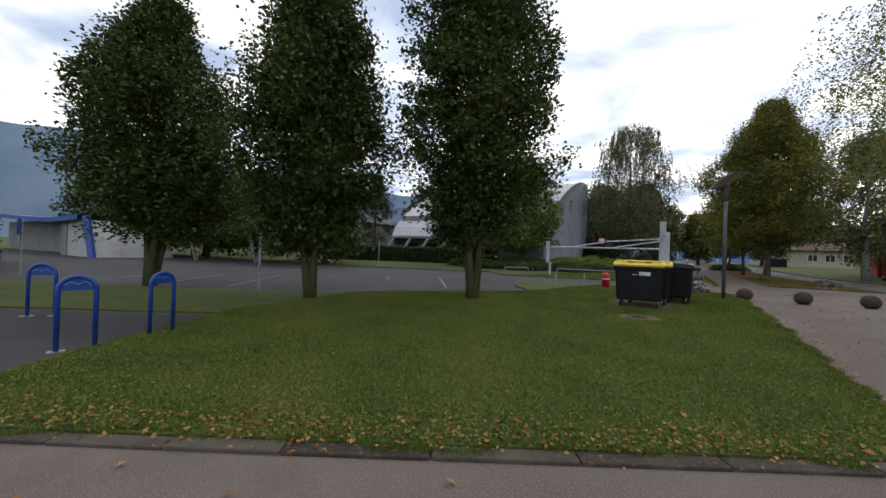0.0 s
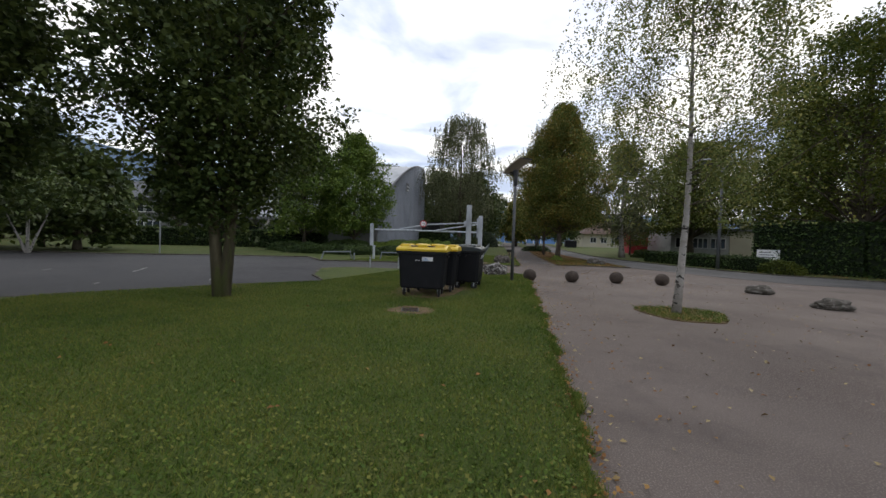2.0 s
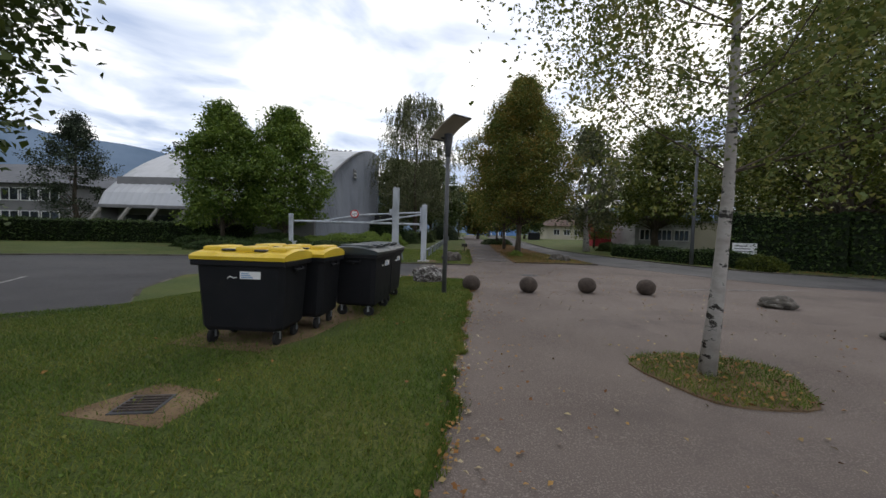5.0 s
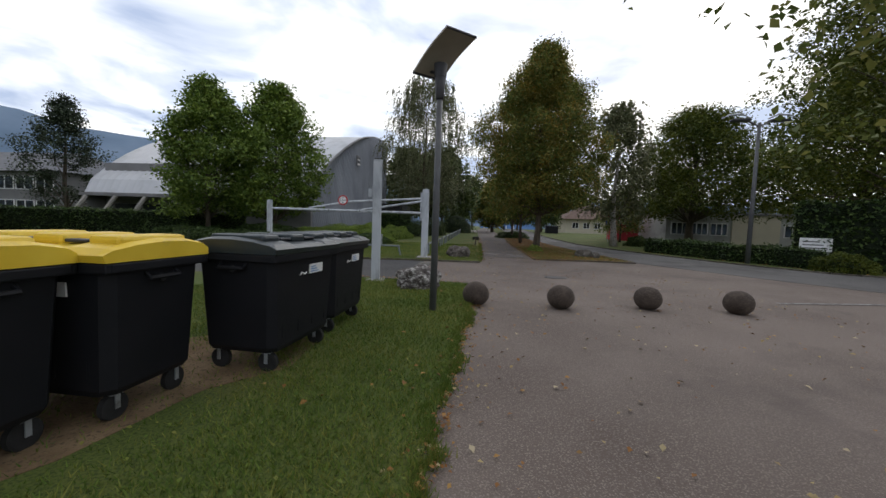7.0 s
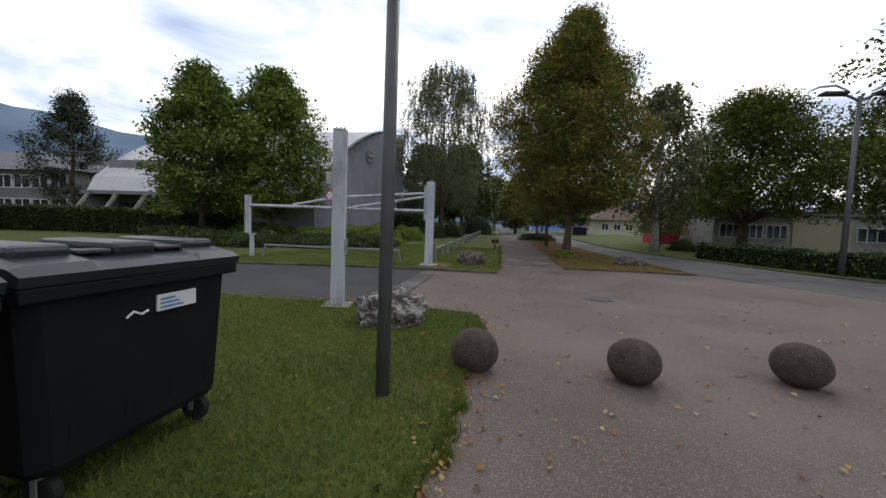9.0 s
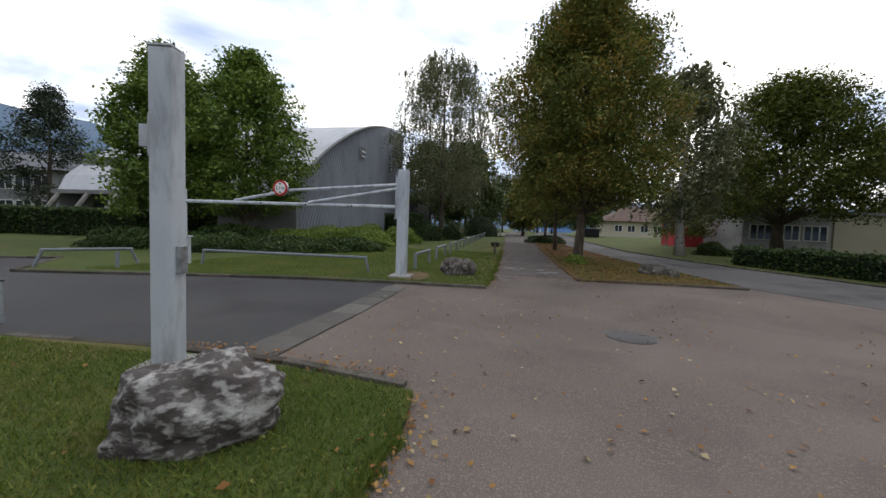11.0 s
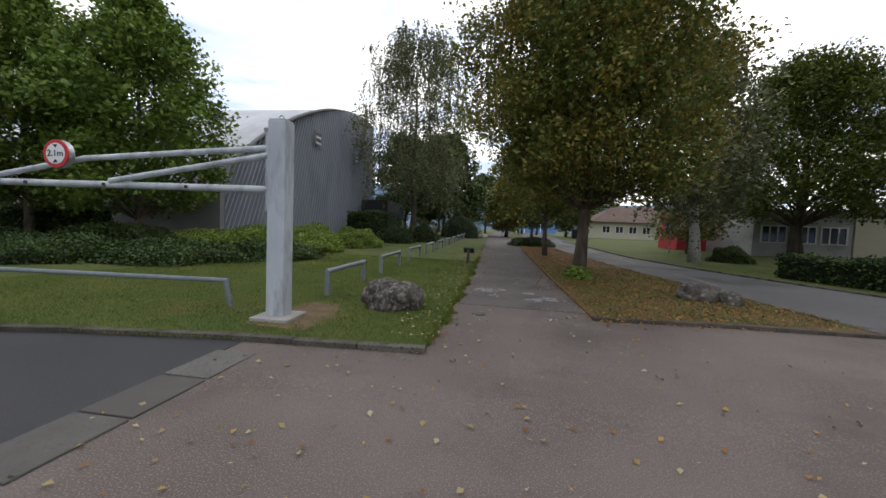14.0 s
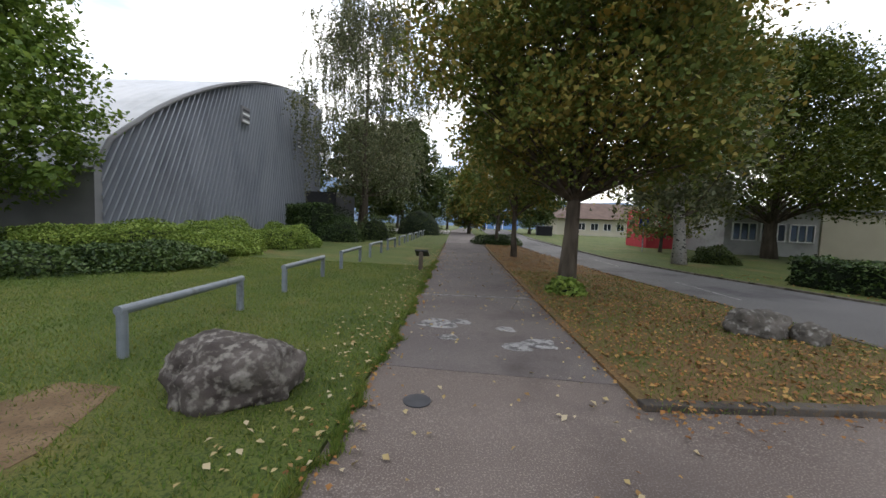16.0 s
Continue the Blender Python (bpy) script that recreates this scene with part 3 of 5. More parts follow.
for i in range(4):
    x = -30.6 + i * 2.9
    part("side_window", boxed(x, x + 2.2, 37.55, 37.62, 1.0, 2.6), M_GLASS, hall)
for y, z, s in ((43.9, 8.2, 0.75), (51.0, 8.2, 0.55)):
    x = -10.42 + 0.9 * math.sin(math.pi * (y - 36.2) / 20.8)
    w = part("vent_window", boxed(x, x + 0.14, y - s / 2, y + s / 2, z - s * 0.7, z + s * 0.7, bevel=0.02), M_FACADE, hall, "small louvred vent window")
    for k in range(4):
        part("louvre", boxed(x + 0.14, x + 0.17, y - s * 0.42, y + s * 0.42, z - s * 0.6 + k * s * 0.3, z - s * 0.45 + k * s * 0.3), M_DARK if k % 2 else M_WHITE, w)
part("annex", boxed(-9.4, -6.6, 52, 57, 0.2, 4.2), M_DARK, hall, "dark flat-roofed side entrance")


# ---------------------------------------------------------------- other buildings
def windows(parent, x0, x1, y, z0, z1, n, gap=0.25, panes=2, mat=M_WHITE):
    """A row of framed windows in a facade that looks towards smaller y."""
    w = (x1 - x0) / n
    for i in range(n):
        a, b = x0 + i * w + gap / 2, x0 + (i + 1) * w - gap / 2
        bm = bmesh.new()
        t = 0.09
        box(bm, a, b, y - 0.08, y + 0.02, z0, z0 + t)
        box(bm, a, b, y - 0.08, y + 0.02, z1 - t, z1)
        for k in range(panes + 1):
            cx = a + (b - a - t) * k / panes
            box(bm, cx, cx + t, y - 0.079, y + 0.02, z0 + t, z1 - t)
        win = part("window", bm, mat, parent)
        part("pane", boxed(a + t, b - t, y - 0.03, y + 0.01, z0 + t, z1 - t), M_GLASS, win)


def hip_roof(x0, x1, y0, y1, z0, z1, over=0.6):
    bm = bmesh.new()
    x0, x1, y0, y1 = x0 - over, x1 + over, y0 - over, y1 + over
    d = (y1 - y0) / 2
    lo = [bm.verts.new(p) for p in ((x0, y0, z0), (x1, y0, z0), (x1, y1, z0), (x0, y1, z0))]
    r0, r1 = bm.verts.new((x0 + d, (y0 + y1) / 2, z1)), bm.verts.new((x1 - d, (y0 + y1) / 2, z1))
    for f in ((lo[0], lo[1], r1, r0), (lo[1], lo[2], r1), (lo[2], lo[3], r0, r1), (lo[3], lo[0], r0), lo[::-1]):
        bm.faces.new(f)
    return bm


office = root("office_building", pose(-1.0, 1.2, 0) @ DEEP, "grey two-storey office block with white ribbon windows and slate roof", "building")
part("wall", boxed(-79, -45, 42, 54, 0, 6.2), M_FACADE, office)
part("roof", hip_roof(-79, -45, 42, 54, 6.2, 9.6), M_SLATE, office, "dark slate hipped roof")
windows(office, -78, -46, 42, 4.1, 5.7, 12)
windows(office, -78, -46, 42, 1.3, 2.9, 12)

low = root("low_school_building", pose(-0.9, -0.8, 0) @ DEEP, "pale low school building with ribbon windows", "building")
part("wall", boxed(24.5, 62, 49, 60, 0.2, 3.9), M_RENDER, low)
part("roof", boxed(24.2, 62.3, 48.7, 60.3, 3.9, 4.15), M_FACADE, low, "flat roof slab")
part("panel", boxed(31.5, 36.5, 48.9, 49.0, 0.3, 3.85), M_CREAM, low, "pale blank panel")
windows(low, 24.9, 31.2, 49, 1.5, 2.9, 3, panes=3)
windows(low, 36.8, 48.0, 49, 1.5, 2.9, 4, panes=3)

red = root("red_entrance_block", pose(18.99, 59.5, 0.4), "red rendered entrance block with white lettering marks", "building")
part("wall", boxed(0.7, 3.2, 0, 4, -0.4, 3.5), M_REDWALL, red)
for k in range(6):
    part("sign_mark", boxed(0.9 + 0.22 * k, 1.04 + 0.22 * k, -0.04, 0.0, 2.0 + 0.3 * (k % 2), 3.4 - 0.35 * (k % 3)), M_WHITE, red, "white sign mark")

house = root("cream_house", pose(-1.7, -0.6, 0) @ DEEP, "long cream house with brown hipped roof", "house")
part("wall", boxed(24, 46, 88, 98, 0.5, 4.1), M_CREAM, house)
part("roof", hip_roof(24, 46, 88, 98, 4.1, 7.6, 0.9), M_TILE, house, "brown tiled hipped roof")
windows(house, 25, 45, 88, 1.9, 3.3, 8, gap=1.0)

wing = root("white_pavilion", pose(-0.35, 0.9, 0) @ DEEP, "white-walled pavilion with swooping blue-edged roof", "building")
bm = bmesh.new()
vs = [bm.verts.new(p) for p in ((-46.2, 9.0, 0), (-39.8, 9.0, 0), (-41.4, 9.0, 3.2), (-46.2, 9.0, 3.2), (-46.2, 14, 0), (-39.8, 14, 0), (-41.4, 14, 3.2), (-46.2, 14, 3.2))]
for f in ((0, 1, 2, 3), (1, 5, 6, 2), (5, 4, 7, 6), (4, 0, 3, 7), (3, 2, 6, 7)):
    bm.faces.new([vs[i] for i in f])
part("wall", bm, M_RENDER, wing)
bm = bmesh.new()
pr = [(-78, 4.6), (-66, 4.2), (-56, 3.75), (-48, 3.5), (-41.2, 3.65)]
a = [[bm.verts.new((x, y, z + d)) for x, z in pr] for y, d in ((8.4, -0.45), (8.4, 0.0), (15, 0.1))]
for r0, r1 in zip(a, a[1:]):
    for i in range(len(pr) - 1):
        bm.faces.new((r0[i], r0[i + 1], r1[i + 1], r1[i]))
part("roof", bm, M_BLUE, wing, "swooping blue roof edge")
part("corner_trim", tubed([(-41.2, 8.9, 3.5), (-39.6, 8.9, 0.0)], 0.24, 4), M_BLUE, wing, "slanted blue corner trim")
part("back_wall", boxed(-78, -46.2, 10.5, 11, 0, 3.6), M_FACADE, wing)
part("column", boxed(-47.8, -46.25, 8.95, 10.0, 0, 3.1), M_FACADE, wing)

far_blue = root("blue_hall", pose(6.1, 218.7, 0.8), "distant blue-clad hall with white posts", "building")
part("wall", boxed(-4, 26, 0, 20, 0, 8), M_BLUEFAR, far_blue)
for k in range(6):
    part("post", boxed(-2 + k * 4, -1.6 + k * 4, -0.6, -0.2, 0, 6), M_WHITE, far_blue)

shelter = root("canopy_shelter", pose(-5.24, 96.85, 0.8), "white flat canopy on thin posts", "shelter")
part("canopy", boxed(-3.5, 3.5, -1.5, 1.5, 3.3, 3.5, bevel=0.05), M_WHITE, shelter)
for x in (-3, 0, 3):
    part("post", tubed([(x, 0, 0), (x, 0, 3.3)], 0.09, 6), M_GALV, shelter)

# mountains along the horizon, blue air haze painted into their colour
bm = bmesh.new()
prev = None
for i in range(181):
    a = radians(i * 2)
    az = (i * 2 + 180) % 360 - 180
    west = math.exp(-((az - 165) / 60) ** 2) + math.exp(-((az + 195) / 60) ** 2)
    h = 150 + 430 * west + 60 * noise.noise((math.cos(a) * 3, math.sin(a) * 3, 0.3)) + 25 * noise.noise((math.cos(a) * 14, math.sin(a) * 14, 0.7))
    p = [bm.verts.new((math.cos(a) * 2600, math.sin(a) * 2600, -5)), bm.verts.new((math.cos(a) * 2750, math.sin(a) * 2750, h * 0.6)), bm.verts.new((math.cos(a) * 2950, math.sin(a) * 2950, h))]
    if prev:
        bm.faces.new((prev[0], p[0], p[1], prev[1]))
        bm.faces.new((prev[1], p[1], p[2], prev[2]))
    prev = p
tagged(part("backdrop", bm, M_HILL, smooth=True), "wooded mountains on the horizon with blue haze painted into their colour", "mountains", kind="structure")


# ---------------------------------------------------------------- trees
def tree(name, x, y, height, crown_from, radius, label, leaf_mat, bark, trunk_r=0.2, clumps=200, per=70, leaf=0.2, spread=0.42, shape=(0.55, 1.0, 0.25), stems=1,
         hanging=0.0, gold=0.0, seed=1, lean=(0, 0), peak=0.35, lumps=0.5):
    """A tree: tapered trunk, limbs to the clumps, crown of single leaves.
    shape: width of the crown at its foot, at its widest and at its top; peak: where up the crown it is widest."""
    rg = random.Random(seed)
    z0 = ground_z(y) + 0.02
    t = root(name, pose(x, y, z0), label, "tree")
    ch = height - crown_from

    def width(h, a):
        f = h / ch
        w = shape[0] + (shape[1] - shape[0]) * math.sin(min(1, f / peak) * math.pi / 2) if f < peak else shape[2] + (shape[1] - shape[2]) * math.cos((f - peak) / (1 - peak) * math.pi / 2)
        return radius * w * (1 + lumps * noise.noise((math.cos(a) * 1.3 + seed * 7, math.sin(a) * 1.3, h * 0.55)) + 0.5 * lumps * noise.noise((math.cos(a) * 3 + seed * 3, math.sin(a) * 3, h * 1.4)))

    bm = bmesh.new()
    axis = lambda z: Vector((lean[0] * z / height + 0.10 * math.sin(z * 0.7 + seed), lean[1] * z / height + 0.10 * math.sin(z * 0.9 + seed * 2), z))
    for s in range(stems):
        a = 2 * math.pi * s / max(1, stems) + seed
        pts, rad = [], []
        for k in range(9):
            z = height * 0.9 * k / 8
            off = 0.0 if stems == 1 else min(1.0, z / 2.2) * (0.32 + 0.05 * z) * 0.7 + 0.045
            o = axis(z) + Vector((math.cos(a) * off, math.sin(a) * off, -0.15 if k == 0 else 0))
            pts.append(o)
            rad.append(max(0.02, trunk_r / (1 if stems == 1 else 1.6) * (1.25 if k == 0 else 1.0) * (1 - 0.93 * k / 8)))
        tube(bm, pts, rad, 10)
    part("trunk", bm, bark, t, smooth=True)
    cents = []
    bm = bmesh.new()
    for k in range(clumps):
        f = rg.random() ** 0.9
        h = ch * f
        a = rg.uniform(0, 2 * math.pi)
        r = width(h, a) * (rg.random() ** 0.5 * 0.8 + 0.2)
        c = axis(crown_from + h) + Vector((math.cos(a) * r, math.sin(a) * r, 0))
        cents.append(c)
        if k % (8 if hanging else 5) == 0 and h < ch * 0.92:
            s = axis(max(crown_from * 0.75, c.z - r * rg.uniform(0.5, 1.2)))
            mid = s.lerp(c, 0.5) + Vector((0, 0, -0.12 * r * (1 if hanging else -0.4)))
            rr = max(0.007, trunk_r * (0.18 if hanging else 0.24) * (1 - 0.6 * f))
            tube(bm, [s, mid, c], [rr, rr * 0.6, 0.008], 5, cap=False)
    part("branching", bm, M_BARK, t)
    cs = np.array([tuple(c) for c in cents])
    idx = np.repeat(np.arange(len(cs)), per)
    if hanging:
        down = RNG.uniform(0, hanging, (len(cs), 5))
        strand = RNG.integers(0, 5, len(idx))
        offs = RNG.normal(size=(len(cs), 5, 2)) * spread
        pos = cs[idx].copy()
        drop = RNG.uniform(0, 1, len(idx))
        pos[:, :2] += offs[idx, strand] * (0.5 + 0.5 * np.sqrt(drop))[:, None] + RNG.normal(size=(len(idx), 2)) * 0.05
        pos[:, 2] -= drop * (0.3 + down[idx, strand]) - 0.25 * (1 - drop)
        pos[:, 2] = np.maximum(pos[:, 2], crown_from * 0.62)
    else:
        sp = RNG.uniform(0.5, 1.3, len(cs))[idx][:, None] * spread
        pos = cs[idx] + np.clip(RNG.normal(size=(len(idx), 3)), -1.5, 1.5) * sp * np.array((1, 1, 0.8))
    faces = leaf_faces(pos, leaf, up=0.4, hang=0.8 if hanging else 0.3)
    if gold:
        pick = RNG.uniform(size=len(cs)) < gold
        g = pick[idx]
        quads("yellow_leaves", faces[g], M_LEAF_GOLD, t)
        faces = faces[~g]
    quads("crown", faces, leaf_mat, t)
    return t


OAK = dict(leaf_mat=M_LEAF_DARK, bark=M_MOSSBARK, clumps=720, per=110, leaf=0.13, spread=0.34, stems=4, trunk_r=0.2)
tree("broadleaf_tree", -5.21, 10.59, 13.0, 1.75, 2.15, "upright dark green tree with mossy forked trunk", shape=(0.45, 1.0, 0.1), peak=0.36, seed=3, **OAK)
tree("broadleaf_tree", -9.17, 7.55, 9.9, 1.65, 2.05, "upright dark green tree at the edge of the car park", shape=(0.5, 1.0, 0.05), peak=0.34, seed=8, **OAK)
tree("broadleaf_tree", -15.2, 5.9, 9.7, 1.8, 2.45, "spreading dark green tree with several stems", shape=(0.55, 1.0, 0.05), peak=0.3, seed=12, **OAK)
tree("birch_tree", 5.48, 12.0, 9.8, 3.3, 2.3, "slender white-barked birch in a round planting gap", M_LEAF_BIRCH, M_BIRCHBARK, trunk_r=0.085, clumps=380, per=130, leaf=0.062, spread=0.26,
     shape=(0.75, 1.0, 0.2), peak=0.3, hanging=1.9, seed=5)
tree("lime_tree", 6.25, 35.7, 12.8, 3.0, 3.75, "dense lime tree turning brown above the leafy strip", M_LEAF_LIME, M_BARK, trunk_r=0.21, clumps=1350, per=110, leaf=0.125, spread=0.38, shape=(0.65, 1.0, 0.08),
     peak=0.25, gold=0.03, seed=6, lumps=0.5)
tree("lime_tree", 6.17, 44.44, 9.5, 2.6, 3.0, "smaller lime tree further along the strip", M_LEAF_LIME, M_BARK, trunk_r=0.14, clumps=240, per=50, leaf=0.22, shape=(0.6, 1.0, 0.1), peak=0.3, seed=16)
tree("lime_tree", 6.21, 53.89, 9.0, 2.6, 3.0, "small lime tree at the strip's far end", M_LEAF_LIME, M_BARK, trunk_r=0.13, clumps=200, per=44, leaf=0.25, shape=(0.6, 1.0, 0.1), peak=0.3, seed=17)
PLANE = dict(leaf_mat=M_LEAF_PLANE, bark=M_BARK, trunk_r=0.18, per=80, leaf=0.21, spread=0.42)
tree("plane_tree", -12.69, 37.12, 11.0, 1.7, 3.4, "bright green broad-leaved tree behind the height barrier", clumps=420, shape=(0.7, 1.0, 0.15), peak=0.35, seed=21, **PLANE)
tree("plane_tree", -17.28, 36.06, 11.0, 1.7, 3.2, "bright green broad-leaved tree in the shrub bed", clumps=420, shape=(0.7, 1.0, 0.1), peak=0.3, seed=22, **PLANE)
tree("weeping_birch", -4.62, 56.53, 18.8, 4.5, 4.9, "tall weeping birch beside the sports hall", M_LEAF_GREY, M_BARK, trunk_r=0.3, clumps=480, per=115, leaf=0.17, spread=0.55, shape=(0.8, 1.0, 0.5), peak=0.45,
     hanging=2.6, seed=31, lumps=0.6)
tree("maple_tree", 24.6, 52.5, 13.6, 3.1, 6.5, "broad dark maple in front of the low building", M_LEAF_YELLOW, M_BARK, trunk_r=0.42, clumps=640, per=80, leaf=0.22, spread=0.6, shape=(0.8, 1.0, 0.3), peak=0.3, seed=41)
tree("maple_tree", 25.5, 31.73, 16.5, 3.6, 6.8, "large yellowing tree with visible branches", M_LEAF_YELLOW, M_BARK, trunk_r=0.5, clumps=560, per=85, leaf=0.2, spread=0.6, shape=(0.7, 1.0, 0.35), peak=0.4, seed=42)
tree("maple_tree", 30.84, 41.41, 14.5, 2.6, 6.5, "large dark maple beyond the tall hedge", M_LEAF_YELLOW, M_BARK, trunk_r=0.45, clumps=460, per=70, leaf=0.26, spread=0.65, shape=(0.8, 1.0, 0.35), peak=0.35, seed=43)
tree("maple_tree", 35.65, 24.61, 15.0, 3.0, 6.5, "large yellow-green tree at the forecourt's edge", M_LEAF_YELLOW, M_BARK, trunk_r=0.45, clumps=460, per=70, leaf=0.26, spread=0.65, shape=(0.8, 1.0, 0.35), peak=0.35, seed=44)
tree("young_tree", 17.89, 53.76, 5.6, 1.3, 2.3, "young yellow-green tree beside the red block", M_LEAF_BIRCH, M_BARK, trunk_r=0.12, clumps=130, per=40, leaf=0.25, shape=(0.8, 1.0, 0.2), seed=45)
tree("tall_birch", 14.2, 45.0, 12.2, 3.0, 2.8, "tall airy birch beyond the road", M_LEAF_GREY, M_BIRCHBARK, trunk_r=0.3, clumps=260, per=46, leaf=0.26, spread=0.6, shape=(0.7, 1.0, 0.3), hanging=1.6, seed=46, lumps=0.5)
tree("pine_tree", -39.69, 44.81, 12.6, 2.0, 3.6, "dark layered pine beside the office block", M_NEEDLE, M_BARK, trunk_r=0.28, clumps=130, per=120, leaf=0.2, spread=0.5, shape=(1.0, 1.0, 0.05), peak=0.15, seed=51, lumps=1.0)
tree("pine_tree", -35.33, 69.83, 15.0, 3.0, 6.0, "dark pine behind the sports hall", M_NEEDLE, M_BARK, trunk_r=0.3, clumps=200, per=50, leaf=0.45, spread=0.7, shape=(1.0, 1.0, 0.3), peak=0.3, seed=52, lumps=0.6)
tree("poplar_tree", -34.16, 26.73, 11.5, 1.2, 2.1, "narrow upright tree at the car park's edge", M_LEAF_DARK, M_BARK, trunk_r=0.2, clumps=220, per=44, leaf=0.26, shape=(0.8, 1.0, 0.15), seed=53)

FAR = [(-27.5, 24.17, 6.5, 3.4, M_LEAF_DARK), (-33.46, 21.42, 7.5, 3.6, M_LEAF_PLANE), (-39.45, 19.81, 8.0, 4.0, M_LEAF_DARK), (-46.52, 22.84, 9, 4.5, M_LEAF_DARK), (-54.5, 20.7, 9, 5, M_LEAF_DARK), (-62.48, 18.56, 10, 5, M_LEAF_DARK),
       (-52.76, 35.63, 11, 5, M_LEAF_DARK), (-3.78, 71.48, 13, 5, M_LEAF_DARK), (-10.38, 76.23, 14, 5, M_LEAF_DARK), (-7.62, 89.99, 15, 6, M_LEAF_DARK), (-0.05, 115.17, 14, 5.5, M_LEAF_DARK),
       (-15.93, 106.28, 16, 7, M_LEAF_DARK), (9.73, 128.79, 12, 5, M_LEAF_DARK), (4.62, 78.22, 8.5, 3.0, M_LEAF_LIME), (15.4, 91.82, 10, 4, M_LEAF_DARK), (12.9, 119.51, 12, 5, M_LEAF_DARK), (48.25, 104.97, 14, 6, M_LEAF_DARK),
       (38.55, 86.74, 13, 6, M_LEAF_YELLOW), (50.79, 74.97, 15, 7, M_LEAF_YELLOW), (61.23, 51.72, 16, 7, M_LEAF_YELLOW), (45.26, 47.44, 14, 6, M_LEAF_YELLOW), (49.6, 28.93, 16, 7, M_LEAF_YELLOW), (47.93, 10.53, 16, 7, M_LEAF_YELLOW),
       (-23.5, 81.1, 16, 7, M_NEEDLE), (-47.4, 72.38, 15, 7, M_NEEDLE), (27.86, 123.81, 14, 6, M_LEAF_DARK), (-70.81, 36.0, 12, 6, M_LEAF_DARK)]
for i, (x, y, h, r, mt) in enumerate(FAR):
    tree("leafy_tree", x, y, h, h * 0.16, r, "full leafy green tree among others", mt, M_BARK, trunk_r=0.25, clumps=170, per=42, leaf=0.42 if y < 40 else 0.55, spread=0.65, shape=(0.75, 1.0, 0.3), seed=60 + i, lumps=0.4)
for i, (x, y) in enumerate(((-28.9, 18.44), (-24.92, 19.98), (-34.88, 16.72))):
    t = root("birch_sapling", pose(x, y - 0.2, 0.03), "small multi-stemmed tree with pale bark", "tree")
    bm = bmesh.new()
    for k in range(4):
        a = k * 1.6 + i
        tube(bm, [(0, 0, -0.1), (0.25 * math.cos(a), 0.25 * math.sin(a), 0.7), (0.9 * math.cos(a), 0.9 * math.sin(a), 2.6)], [0.09, 0.06, 0.02], 6)
    part("trunk", bm, M_BIRCHBARK, t)
    c = RNG.normal(size=(90, 3)) * (1.3, 1.3, 0.7) + (0, 0, 3.3)
    quads("crown", leaf_faces(np.repeat(c, 30, 0) + RNG.normal(size=(2700, 3)) * 0.28, 0.24), M_LEAF_DARK, t)


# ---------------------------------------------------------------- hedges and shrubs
def hedge(name, line, width, height, label, mat, leaf=0.12, dens=230, shade_core=M_CORE_SHADE, rag=0.06):
    """A clipped hedge: leaves wrapped round a near-black body that paints the inner shade."""
    t = root(name, pose(0, 0, 0), label, "hedge")
    bm, faces = bmesh.new(), []
    for (x0, y0), (x1, y1) in zip(line, line[1:]):
        L = math.hypot(x1 - x0, y1 - y0)
        m = pose((x0 + x1) / 2, (y0 + y1) / 2, ground_z((y0 + y1) / 2), 0, 0, math.degrees(math.atan2(y1 - y0, x1 - x0)))
        box(bm, -L / 2, L / 2, -width / 2 + 0.07, width / 2 - 0.07, 0.0, height - 0.07, m=m)
        area = L * width + 2 * (L + width) * height
        n = int(area * dens)
        u = RNG.uniform(-0.5, 0.5, (n, 3))
        side = RNG.uniform(size=n) * area
        top = side < L * width
        end = side > area - 2 * width * height
        u[top, 2] = 0.5
        sgn = np.where(RNG.uniform(size=n) < 0.5, -0.5, 0.5)
        u[end, 0] = sgn[end]
        rest = ~(top | end)
        u[rest, 1] = sgn[rest]
        p = u * (L, width, height) + (0, 0, height / 2) + RNG.normal(size=(n, 3)) * rag
        p[:, 2] += 0.05 * np.sin(p[:, 0] * 2.1 + 1) + 0.04 * np.sin(p[:, 0] * 5.3)
        p[:, 2] = np.maximum(p[:, 2], 0.03)
        M = np.array(m)
        faces.append(leaf_faces(p @ M[:3, :3].T + M[:3, 3], leaf))
    part("shade_core", bm, shade_core, t)
    quads("foliage", np.concatenate(faces), mat, t)
    return t


hedge("clipped_hedge", [(-36.67, 32.42), (-28.72, 36.29), (-16.22, 38.34)], 1.2, 1.75, "long clipped dark green hedge in front of the hall", M_LEAF_HEDGE, leaf=0.16, dens=130)
hedge("low_hedge", [(14.94, 39.08), (16.83, 34.44), (19.1, 30.59)], 1.2, 0.95, "low trimmed hedge along the road", M_LEAF_HEDGE, leaf=0.12, dens=240)
hedge("tall_hedge", [(19.96, 33.22), (24.03, 29.8), (39.7, 22.22)], 1.6, 3.4, "tall dark evergreen hedge by the forecourt", M_LEAF_HEDGE, leaf=0.2, dens=90)
hedge("tall_hedge", [(-22.44, -0.69), (-26.11, 2.38), (-36.16, 4.2)], 2.2, 2.6, "shaggy tall hedge beside the parking sign", M_LEAF_HEDGE, leaf=0.2, dens=130, rag=0.16)
hedge("dark_hedge", [(-9.6, 54.9), (-5.5, 49.64)], 1.4, 2.3, "dark clipped hedge against the hall's end wall", M_LEAF_HEDGE, leaf=0.15, dens=150)


